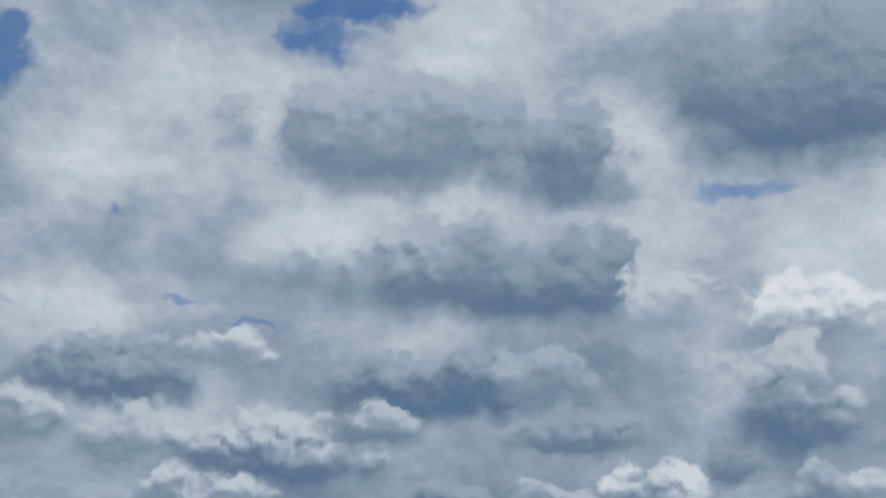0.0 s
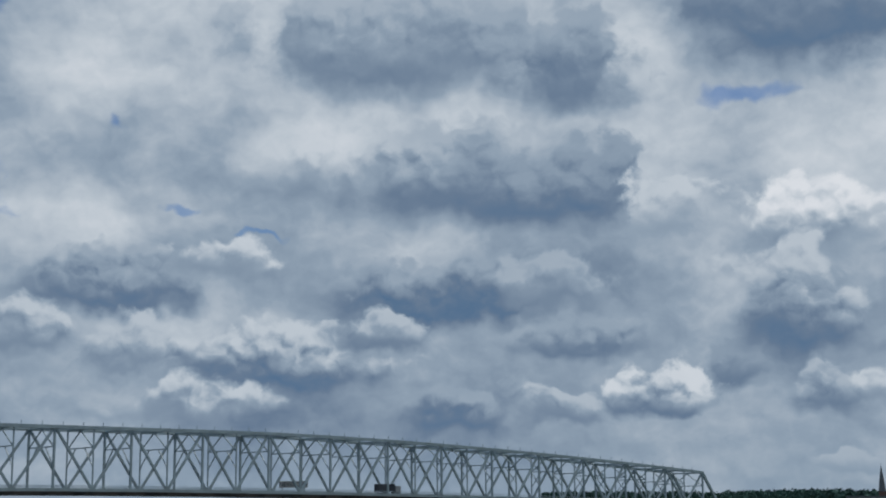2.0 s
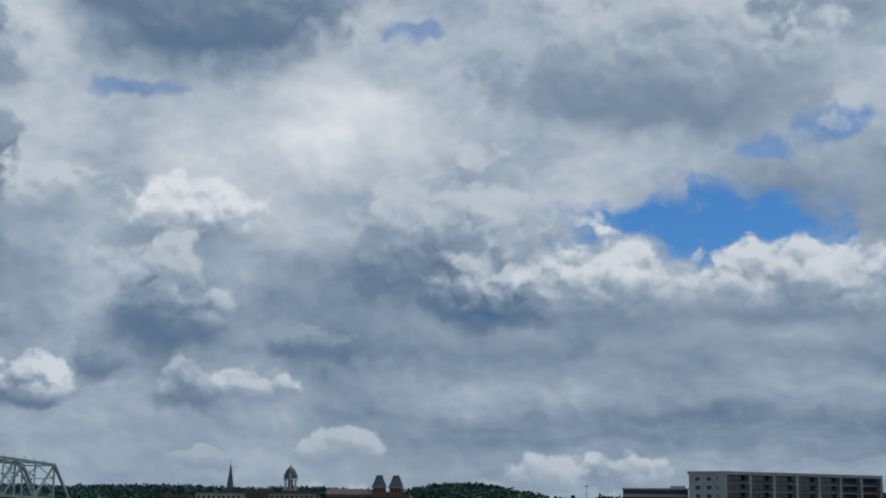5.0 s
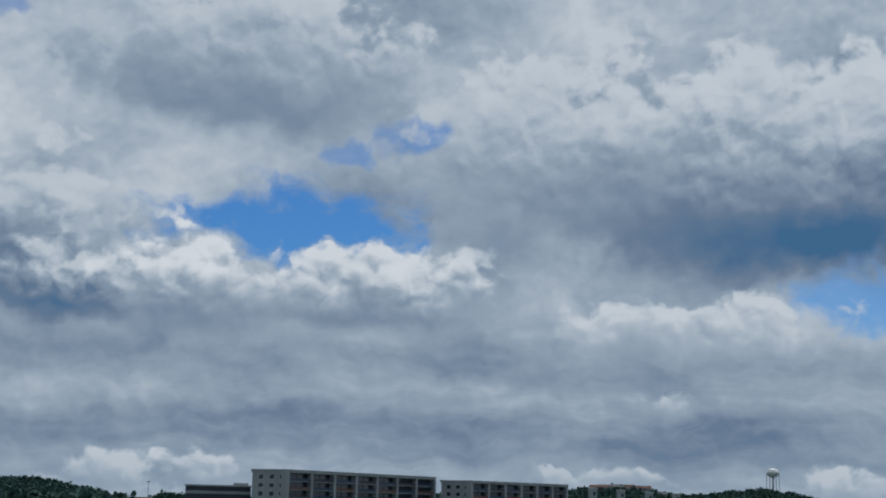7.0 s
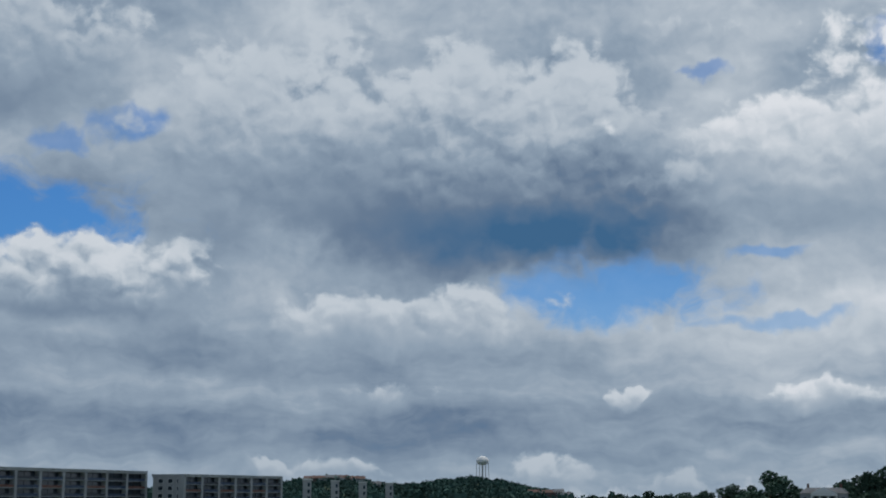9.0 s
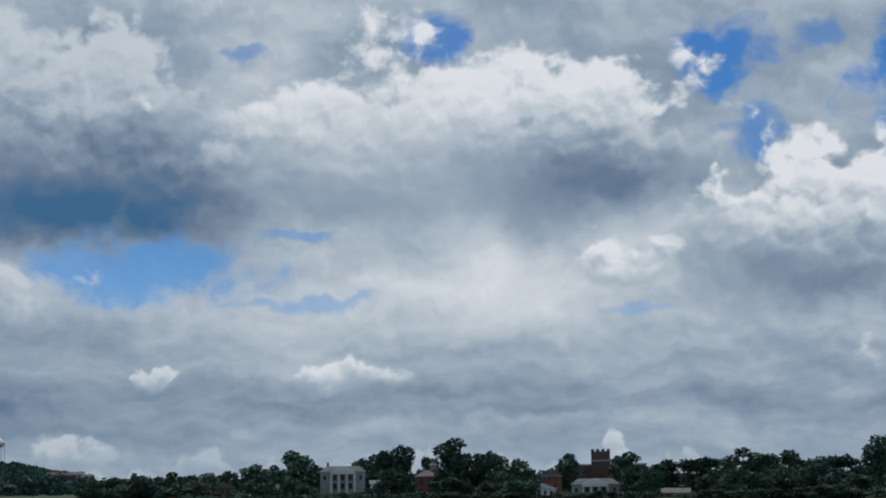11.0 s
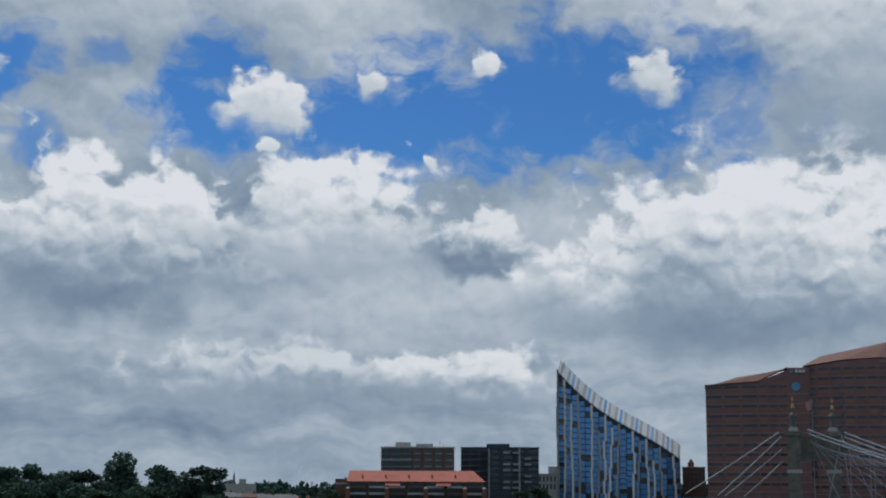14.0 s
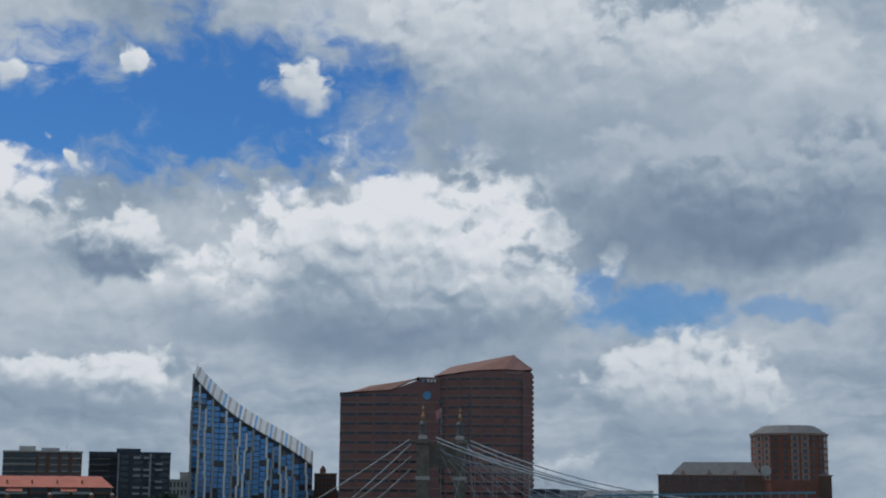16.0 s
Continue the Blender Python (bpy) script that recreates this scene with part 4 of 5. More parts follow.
for k in range(22):
    az = -0.8 + 4.6 * k / 21 if k < 15 else 8.2 + 1.2 * (k - 15) / 6
    e = 0.86 + rng.uniform(-0.06, 0.02) if k < 10 else rng.uniform(0.2, 0.7) if k < 15 else 0.30 + rng.uniform(-0.1, 0.08)
    d = 1950 if k < 15 else 1800
    z = up_z(e, d)
    house("hill_house", az, d, rng.uniform(12, 20), z - 3.5, z, rng.choice((CONCRETE, BRICK_DARK, GREY_PANEL, WHITE)), rng.choice((SLATE, BRICK_DARK)),
          "small pale house among the trees of the hill", "houses on the hill", z0=z - 26)

# ---------------------------------------------------------------- old houses on the tree-lined bank
DH = 600.0
KH = DH * 0.01745


def portico_house(az, d, w, eave, ridge, label, columns, group=""):
    """A white house with a columned front under a pediment."""
    ob = thing("portico_house", az, d, label, "house", group=group)
    ze, zr = up_z(eave, d), up_z(ridge, d)
    part("wall", box(B(), -w / 2, w / 2, 3.0, 14, 0, ze), GREY_PANEL, ob)
    part("roof", hip(B(), -w / 2 - 0.6, w / 2 + 0.6, 2.4, 14.6, ze, zr, 3.2), SLATE, ob)
    pw = w * 0.52
    part("pediment", gable(B(), -pw / 2 - 0.5, pw / 2 + 0.5, -0.4, 6, ze, zr + 0.2, "y"), WHITE, ob)
    part("entablature", box(B(), -pw / 2 - 0.3, pw / 2 + 0.3, -0.2, 3.2, ze - 1.0, ze), WHITE, ob)
    for k in range(columns):
        x = -pw / 2 + pw * k / (columns - 1)
        part("column", lathe(B(), ((0.5, 0), (0.42, 0.6), (0.36, ze - 1.4), (0.5, ze - 1.0)), 12, x, 0.6), WHITE, ob)
    windows(ob, np.linspace(-pw / 2 + pw / (columns - 1) / 2, pw / 2 - pw / (columns - 1) / 2, columns - 1), 2.9, (ze - 3.6, ze - 7.2), 1.3, 2.4)
    windows(ob, (-w * 0.4, w * 0.4), 2.9, (ze - 3.4,), 1.1, 1.8)
    for x in (-w * 0.33, w * 0.36):
        part("chimney", box(B(), x - 0.5, x + 0.5, 8, 9, ze, zr + 1.6), BRICK_DARK, ob)
    return ob


portico_house(19.55, 600, 19, 0.15, 0.38, "white columned mansion with a pediment and grey roof", 4)
portico_house(29.7, 600, 20, -0.50, -0.28, "grey-roofed house with a white columned porch", 4)
chapel = house("white_house", 27.6, 585, 10.5, up_z(-0.66, 585), up_z(-0.45, 585), WHITE, ROOF_LIGHT, "narrow white gabled house with tall windows", along="y")
brick_b = house("brick_house", 27.95, 640, 9.0, up_z(-0.12, 640), up_z(0.10, 640), BRICK, SLATE, "red brick gabled house with pale trim", along="y", depth=8)
part("trim", box(B(), -4.6, 4.6, -0.2, 0.1, up_z(-0.16, 640), up_z(-0.12, 640)), STONE_PALE, brick_b)
cup = thing("cupola_house", 23.2, 640, "red brick house with a wooden roof cupola", "house")
z = up_z(0.05, 640)
part("wall", box(B(), -8, 8, 0, 12, 0, z - 1.5), BRICK, cup)
part("roof", hip(B(), -8.6, 8.6, -0.6, 12.6, z - 1.5, z + 1.2, 4.5), SLATE, cup)
part("cupola", box(B(), -1.6, 1.6, 4.4, 7.6, z + 1.0, z + 3.4), STONE_PALE, cup)
part("cupola_roof", lathe(B(), ((2.3, z + 3.4), (1.0, z + 4.3), (0.2, z + 5.6)), 8, 0, 6), SLATE, cup)
windows(cup, (-5.5, -2, 2, 5.5), -0.06, (z - 5, z - 9), 1.2, 2.2)
castle = thing("brick_school", 29.95, 760, "long brown brick building with a square central tower", "building")
z = up_z(0.24, 760)
part("wall", box(B(), -24, 24, 0, 14, 0, z), BRICK_DARK, castle)
part("parapet", box(B(), -24.3, 24.3, -0.3, 14.3, z, z + 0.8), STONE_PALE, castle)
zt = up_z(0.89, 760)
part("tower", box(B(), -5.0, 5.0, -2, 8, 0, zt - 1.2), BRICK_DARK, castle)
for x in (-4.2, -1.4, 1.4, 4.2):
    part("battlement", box(B(), x - 0.8, x + 0.8, -2.2, 8.2, zt - 1.2, zt), BRICK_DARK, castle)
part("string_course", box(B(), -5.2, 5.2, -2.2, 8.2, zt - 6.4, zt - 5.8), STONE_PALE, castle)
windows(castle, np.arange(-22, -6, 3.2), -0.06, (z - 3.5, z - 7.5), 1.4, 2.2)
windows(castle, np.arange(7, 23, 3.2), -0.06, (z - 3.5, z - 7.5), 1.4, 2.2)
windows(castle, (-2.6, 0, 2.6), -2.06, (zt - 4.8, zt - 9.6), 1.2, 2.6)
house("brick_house", 32.7, 590, 15, up_z(-0.88, 590), up_z(-0.70, 590), BRICK, SLATE, "low brick house with a wide slate roof")
house("white_house", 21.05, 590, 8, up_z(-0.35, 590), up_z(-0.2, 590), WHITE, SLATE, "small white house among trees")
for k, az in enumerate((12.95, 13.9, 14.8)):
    house("row_house", az, 600, 8.5, up_z(-0.42, 600), up_z(-0.18, 600), BRICK, SLATE, "brick row house with a dark pitched roof", "brick row houses", along="y")
house("row_house", 17.0, 600, 9, up_z(-0.45, 600), up_z(-0.28, 600), STONE_PALE, ROOF_LIGHT, "pale house with a light grey gable roof", along="y")

# low roofs past the trees
rng = random.Random(21)
for k in range(13):
    az = 42.9 + 0.48 * k
    d = 720 + rng.uniform(-40, 60)
    z = up_z(-0.28 - 0.02 * k + rng.uniform(-0.05, 0.05), d)
    house("brick_row_house", az, d, rng.uniform(6, 10), z - 2.0, z, rng.choice((BRICK_DARK, BRICK, GREY_PANEL, BRICK_DARK)), rng.choice((SLATE, BRICK_DARK)), "old brick row house with a low dark roof", "old row houses", depth=11)
steeple = thing("far_church", 45.3, 1000, "distant grey church with a thin spire", "church")
z = up_z(0.0, 1000)
part("nave", box(B(), -9, 13, 0, 14, 0, z), STONE_PALE, steeple)
part("transept", box(B(), 1, 6, -2, 8, 0, z + 3.2), STONE_PALE, steeple)
part("spire", lathe(B(), ((1.6, z - 2), (0.9, z + 3), (0.1, up_z(0.48, 1000))), 8, -2.5, 3), SLATE, steeple)
for az, top in ((46.55, 0.16), (47.3, 0.05), (44.2, 0.0)):
    pole = thing("utility_pole", az, 720, "wooden utility pole with a cross arm", "pole", group="utility poles")
    part("pole", lathe(B(), ((0.18, 0), (0.12, up_z(top, 720))), 8), BARK, pole)
    part("cross_arm", box(B(), -1.3, 1.3, -0.08, 0.08, up_z(top, 720) - 1.3, up_z(top, 720) - 1.1), BARK, pole)
pk = house("tile_roof_house", 48.4, 700, 20, up_z(-0.78, 700), up_z(-0.47, 700), BRICK, ROOF_PINK, "brick house with a faded pink tile roof", depth=12)

# ---------------------------------------------------------------- red-roofed condominium and two mid-rises
DC = 700.0
KC = DC * 0.01745
condo = thing("condominium", 52.45, DC, "brick terraced condominium under a broad red tile roof", "building")
zr, ze = up_z(0.56, DC), up_z(0.12, DC)
x0, x1 = -2.75 * KC, 2.75 * KC
part("core", box(B(), x0, x1, 3, 22, 0, ze), BRICK_DARK, condo)
bm = B()
v = [bm.verts.new(p) for p in ((x0 - 0.6, 1.0, ze), (x1 + 0.6, 1.0, ze), (x1 - 5, 12, zr), (x0 + 0.2, 12, zr), (x0 - 0.6, 23, ze), (x1 + 0.6, 23, ze))]
for f in ((0, 1, 2, 3), (3, 2, 5, 4), (0, 3, 4), (1, 5, 2), (4, 5, 1, 0)):
    bm.faces.new([v[i] for i in f])
part("roof", bm, ROOF_RED, condo)
for x, w in ((x0 + 22, 7.5), (x0 + 47, 7.5)):
    bm = B()
    v = [bm.verts.new(p) for p in ((x - w / 2, -0.8, ze - 2.0), (x + w / 2, -0.8, ze - 2.0), (x + w / 2 - 0.6, 7.2, zr - 2.0), (x - w / 2 + 0.6, 7.2, zr - 2.0), (x - w / 2, 7.2, ze - 2.0), (x + w / 2, 7.2, ze - 2.0))]
    for f in ((0, 1, 2, 3), (0, 3, 4), (1, 5, 2), (3, 2, 5, 4), (4, 5, 1, 0)):
        bm.faces.new([v[i] for i in f])
    wing = part("roof_wing", bm, ROOF_RED, condo)
    for dx in (-1.5, 1.5):
        sk = box(B(), -0.8, 0.8, -0.06, 0.1, -0.8, 0.8)
        ob = part("skylight", sk, ROOF_LIGHT, wing)
        ob.matrix_local = pose(x + dx, 3.05, (zr + ze - 4) / 2 + 0.08, -62, 0, 0)
for x in np.arange(x0 + 7, x1 - 4, 11.5):
    part("chimney_pipe", box(B(), x - 0.35, x + 0.35, 4.6, 5.3, ze + 0.8, ze + 3.4), ROOF_RUST, condo)
for k in range(4):
    z = ze - 3.2 * (k + 1)
    out = -1.6 * k
    for i in range(7):
        xa = x0 + (x1 - x0) * i / 7
        xb = x0 + (x1 - x0) * (i + 1) / 7
        part("balcony", box(B(), xa + 0.7, xb - 0.7, out, 3, z, z + 1.0), CONCRETE if (i + k) % 3 else BRICK_DARK, condo)
        part("window", box(B(), xa + 0.9, xb - 0.9, 2.8, 3.05, z + 1.0, z + 3.0), SHADOW_GLASS, condo)
for i in (0, 2, 4, 6, 7):
    x = x0 + (x1 - x0) * i / 7
    part("brick_pier", box(B(), x - 1.0, x + 1.0, -3, 3.2, 0, ze - 3.5), BRICK, condo)
    part("pier_cap", lathe(B(), ((1.1, ze - 3.5), (0.9, ze - 3.0), (0.3, ze - 2.6)), 10, x, 0), STONE_PALE, condo)
part("stair_tower", box(B(), x0 - 6.5, x0, 5, 16, 0, up_z(0.22, DC)), BRICK_DARK, condo)
part("stair_slab", box(B(), x0 - 6.8, x0, 4.6, 16, up_z(0.0, DC), up_z(0.06, DC)), CONCRETE, condo)


def midrise(az, d, w, top, floors, wall, slab, glass, label, left_bays, step):
    """A flat-topped block: a balconied left face and a windowed right one."""
    ob = thing("midrise_block", az, d, label, "building", turn=0, group="mid-rise blocks")
    z = up_z(top, d)
    cut = -w / 2 + w * left_bays
    part("wall", prism(B(), ((-w / 2, 5.5), (cut, 0), (w / 2, 3.5), (w / 2, 18), (-w / 2, 18)), 0, z - 0.8), wall, ob)
    part("parapet", prism(B(), ((-w / 2 - 0.3, 5.3), (cut, -0.4), (w / 2 + 0.3, 3.2), (w / 2 + 0.3, 18.3), (-w / 2 - 0.3, 18.3)), z - 0.8, z), slab, ob)
    for k in range(floors):
        f = z - 0.8 - step * (k + 1)
        n = 3
        for i in range(n):
            a, b = i / n, (i + 1) / n
            xa, xb = -w / 2 + (cut + w / 2) * a, -w / 2 + (cut + w / 2) * b
            ya, yb = 5.5 * (1 - a), 5.5 * (1 - b)
            part("window", beam(B(), (xa + 0.4, ya - 0.12, f + step * 0.55), (xb - 0.4, yb - 0.12, f + step * 0.55), step * 0.62, 0.2), glass, ob)
        part("balcony_slab", beam(B(), (-w / 2, 4.9, f), (cut, -0.6, f), 0.28, 1.2), slab, ob)
        part("balcony_rail", beam(B(), (-w / 2, 4.6, f + 0.7), (cut, -0.9, f + 0.7), 0.5, 0.08), slab if k % 2 else glass, ob)
        m = 4
        for i in range(m):
            t = (i + 0.5) / m
            x, y = cut + (w / 2 - cut) * t, 3.5 * t
            hw = (w / 2 - cut) / m * (0.36 if i % 2 else 0.28)
            ob2 = part("window", box(B(), x - hw, x + hw, y - 0.25, y + 0.3, f + step * 0.2, f + step * 0.75), glass, ob)
            part("lintel", box(B(), x - hw - 0.2, x + hw + 0.2, y - 0.3, y + 0.2, f + step * 0.02, f + step * 0.16), slab, ob)
    return ob, z


m1, z = midrise(52.5, 820, 42.7, 1.52, 7, BRICK_DARK, STONE_PALE, SHADOW_GLASS, "brown brick apartment block with pale slab bands", 0.42, 3.6)
part("penthouse", box(B(), -13, -4, 6, 13, z, z + 2.6), STONE_PALE, m1)
part("lift_house", box(B(), -1, 9, 6, 13, z, z + 1.8), GREY_PANEL, m1)
bm = B()
for x in (13.0, 15.0, 16.5):
    beam(bm, (x, 8, z), (x, 8, z + 4.2 - abs(x - 13)), 0.18)
beam(bm, (12.2, 8, z + 2.4), (13.8, 8, z + 2.4), 0.15)
part("antenna", bm, GREY_PANEL, m1)
m2, z = midrise(55.82, 860, 47.5, 1.52, 8, DARK_PANEL, BLUE_PANEL, SHADOW_GLASS, "dark modern apartment block with pale balcony edges", 0.36, 3.5)
part("penthouse", box(B(), -8, 6, 4, 14, z, z + 2.0), DARK_PANEL, m2)
for k in range(8):
    f = z - 0.8 - 3.5 * (k + 1)
    part("balcony_edge", beam(B(), (-23.9, 4.4, f), (-6.7, -1.1, f), 0.22, 0.2), CONCRETE, m2)
    for x in (2.0, 8.0, 15.0):
        if (k + int(x)) % 3:
            part("pale_panel", box(B(), x, x + 4.2, 0.6, 2.6, f + 0.3, f + 1.5), GREY_PANEL, m2)
for x in (-6.6, 12.0):
    part("corner_column", box(B(), x - 0.5, x + 0.5, -0.7, 2.5, 0, z - 1), GREY_PANEL, m2)
sw = thing("pale_office", 57.9, 900, "pale classical office with regular tall windows", "building")
z = up_z(0.42, 900)
part("wall", box(B(), -11, 9, 0, 14, 0, z), STONE_PALE, sw)
part("cornice", box(B(), -11.4, 9.4, -0.5, 14.4, z, z + 0.7), CONCRETE, sw)
part("attic", box(B(), -2, 9, 3, 14, z + 0.7, up_z(0.75, 900)), STONE_PALE, sw)
windows(sw, np.arange(-9.5, 9, 2.3), -0.06, (z - 4.2, z - 9), 1.1, 3.2)
part("tower", box(B(), 4.5, 9, 0.5, 5, z, up_z(1.25, 900)), STONE_PALE, sw)
part("dome_cap", lathe(B(), ((2.2, up_z(1.25, 900)), (1.6, up_z(1.36, 900)), (0.2, up_z(1.5, 900))), 12, 6.8, 2.7), SLATE, sw)

# ---------------------------------------------------------------- glass tower with a sweeping roof
DA = 900.0
KA = DA * 0.01745
asc = thing("glass_tower", 58.17, DA, "blue glass apartment tower with a sweeping sloped roof", "tower")
AW = 4.9 * KA


def sweep(u):
    """Front height of the tower, above the eye, along its width u from 0 to 1; the roof sags between its two ends."""
    return EYE_HEIGHT + DA * math.tan(radians(4.55 - 3.50 * u - 0.62 * math.sin(math.pi * min(1.0, u * 1.05)) ** 1.0 * (1 - u) * 1.0))


def front_y(u):
    return 7.0 * (2 * u - 0.7) ** 2 - 3.4


cols = 18
us = [i / cols for i in range(cols + 1)]
bm = B()
rows_v = []
for u in us:
    x, y = u * AW, front_y(u)
    rows_v.append([bm.verts.new((x, y, 0)), bm.verts.new((x, y, sweep(u))), bm.verts.new((x + 2, y + 20, sweep(u) + 8)), bm.verts.new((x + 2, y + 20, 0))])
for a, b in zip(rows_v, rows_v[1:]):
    for i in range(3):
        bm.faces.new((a[i], b[i], b[i + 1], a[i + 1]))
bm.faces.new(rows_v[0])
bm.faces.new(rows_v[-1][::-1])
part("core", bm, DARK_PANEL, asc)
for i in range(cols):
    u0, u1 = us[i], us[i + 1]
    # roof: pale ribs and glass between
    for j in range(3):
        ua, ub = u0 + (u1 - u0) * j / 3, u0 + (u1 - u0) * (j + 1) / 3
        bm = B()
        over = 8.5
        v = [bm.verts.new(p) for p in ((ua * AW, front_y(ua) - 0.8, sweep(ua) + 0.1), (ub * AW, front_y(ub) - 0.8, sweep(ub) + 0.1),
                                       (ub * AW + 2.2, front_y(ub) + 20, sweep(ub) + 0.5 + over), (ua * AW + 2.2, front_y(ua) + 20, sweep(ua) + 0.5 + over))]
        w = [bm.verts.new(q.co + Vector((0, 0, 0.7))) for q in v]
        bm.faces.new(v[::-1])
        bm.faces.new(w)
        for q in range(4):
            bm.faces.new((v[q], v[(q + 1) % 4], w[(q + 1) % 4], w[q]))
        part("roof_panel", bm, (ROOF_LIGHT, GREY_PANEL, ROOF_LIGHT, ROOF_LIGHT, GREY_PANEL, ROOF_LIGHT, BLUE_GLASS)[(i * 3 + j) % 7], asc)
    y0, y1 = front_y(u0), front_y(u1)
    rng = random.Random(40 + i)
    z = sweep(u1) - 1.6
    bay = rng.random()
    while z > 3:
        glass = beam(B(), (u0 * AW + 0.35, y0 - 0.25, z - 1.5), (u1 * AW - 0.1, y1 - 0.25, z - 1.5), 2.8, 0.2)
        part("pane", glass, BLUE_GLASS if rng.random() < 0.8 else SHADOW_GLASS, asc)
        if i < 2 or i % 4 == 1:
            part("balcony_slab", beam(B(), (u0 * AW, y0 - 0.9, z - 3.0), (u1 * AW, y1 - 0.9, z - 3.0), 0.3, 1.4), GREY_PANEL, asc)
        z -= 3.4
    # pale stepped fins
    z = sweep(u0) - (0.6 if i % 2 else rng.uniform(4, 14))
    if i % 6 != 4:
        shift = 0.0
        while z > 2:
            h = rng.uniform(8, 22)
            part("fin", box(B(), u0 * AW - 0.7 + shift, u0 * AW + 0.7 + shift, y0 - 0.75, y0 + 0.4, max(0, z - h), z), WHITE if i % 3 else CONCRETE, asc)
            z -= h
            shift += rng.choice((-0.9, 0.9, 0.6)) * (1 if i > 5 else 0.4)
part("corner_fin", box(B(), -0.5, 0.6, front_y(0) - 1, front_y(0) + 20, 0, sweep(0) + 1.5), GREY_PANEL, asc)
part("mast", beam(B(), (4.5, 14, sweep(0.05)), (4.5, 14, up_z(5.12, DA)), 0.25), GREY_PANEL, asc)
brown = thing("brown_hotel", 63.6, 930, "dark brown building with a small roof turret", "building")
z = up_z(0.72, 930)
part("wall", box(B(), -8, 6.5, 0, 12, 0, z), BRICK_DARK, brown)
part("cornice", box(B(), -8.3, 6.8, -0.4, 12.3, z, z + 0.6), STONE_PALE, brown)
part("turret", lathe(B(), ((2.0, z), (2.0, z + 3.2), (1.2, z + 4.2), (0.8, z + 5.4)), 10, -2.5, 5), BRICK_DARK, brown)
windows(brown, np.arange(-6.5, 6, 2.4), -0.06, (z - 3.4, z - 7.2, z - 11), 1.2, 2.0)

# ---------------------------------------------------------------- twin brick office towers
DR = 880.0
KR = DR * 0.01745


def office_tower(az0, az1, plan, roof, label, fold):
    """A many-sided brick tower with rose panel bands and a rust metal roof. plan: (x, y) with x from 0 to 1."""
    ob = thing("brick_office_tower", az0, DR, label, "tower", group="twin office towers")
    w = (az1 - az0) * KR
    pl = [(x * w, y) for x, y in plan]
    z0 = min(roof)
    part("shaft", prism(B(), pl, 0, list(roof)), TOWER_BRICK, ob)
    front = [p for p in zip(pl, pl[1:]) if p[0][0] < p[1][0]]
    step = 5.9
    for fi, ((xa, ya), (xb, yb)) in enumerate(front):
        z = z0 - 6.0
        n = Vector((yb - ya, -(xb - xa), 0)).normalized() * 0.12
        while z > 4:
            a, b = Vector((xa, ya, z)) + n, Vector((xb, yb, z)) + n
            part("pale_band", beam(B(), a, b, 0.42, 0.5), PINK_STONE, ob)
            along = (b - a)
            if fi != fold:
                pieces = 3
                for i in range(pieces):
                    p, q = a + along * ((i + 0.08) / pieces), a + along * ((i + 0.92) / pieces)
                    up = Vector((0, 0, 2.2))
                    part("panel", beam(B(), p + up, q + up, 2.4, 0.25), BRICK_BAND if (i + fi) % 2 else TOWER_BRICK, ob)
                    up = Vector((0, 0, 4.4))
                    part("window", beam(B(), p + up, q + up, 1.3, 0.2), SHADOW_GLASS, ob)
            z -= step
    return ob, w


t1, w = office_tower(64.09, 68.2, ((0, 9), (0.50, 0), (0.78, 1), (1.0, 3), (1.0, 36), (0, 36)), [up_z(e, DR) for e in (4.02, 4.12, 4.55, 4.55, 4.55, 4.02)], "brown brick office tower with banded floors and rust roof", 2)
bm = B()
za, zb = up_z(4.02, DR), up_z(4.68, DR)
v = [bm.verts.new(p) for p in ((-0.4, 8.6, za + 0.2), (0.50 * w, -0.5, up_z(4.14, DR)), (0.78 * w, 0.8, zb), (0.78 * w, 20, zb), (0.3 * w, 24, up_z(4.4, DR)), (-0.4, 36, za + 0.2))]
bm.faces.new(v)
lo = [bm.verts.new(q.co - Vector((0, 0, 0.8))) for q in v]
bm.faces.new(lo[::-1])
for q in range(6):
    bm.faces.new((v[q], v[(q + 1) % 6], lo[(q + 1) % 6], lo[q]))
part("roof", bm, ROOF_RUST, t1)
part("attic", prism(B(), ((0.78 * w, 0.6), (1.0 * w, 2.6), (1.0 * w, 20), (0.78 * w, 20)), up_z(4.5, DR), up_z(4.66, DR)), TOWER_BRICK, t1)
bm = B()
bmesh.ops.create_cone(bm, cap_ends=True, segments=28, radius1=2.6, radius2=2.6, depth=0.3, matrix=pose(0.86 * w, 1.2, up_z(3.92, DR), 90, 0, 0))
part("round_sign", bm, SIGN_BLUE, t1)
part("sign_mark", lathe(B(), ((1.0, 0.0), (1.0, 0.2)), 6), SIGN_BLUE, t1).matrix_local = pose(0.82 * w, 1.0, up_z(4.52, DR), 90, 0, 0)
for k in range(3):
    part("sign_bar", box(B(), 0.86 * w + k * 2.1, 0.86 * w + k * 2.1 + 1.4, 0.9, 1.2, up_z(4.46, DR), up_z(4.58, DR)), ROOF_LIGHT, t1)
for k in range(2, 11):
    part("dark_opening", box(B(), 0.985 * w, 1.03 * w, 2.2, 4, up_z(4.4 - 0.4 * k, DR), up_z(4.58 - 0.4 * k, DR)), SHADOW_GLASS, t1)
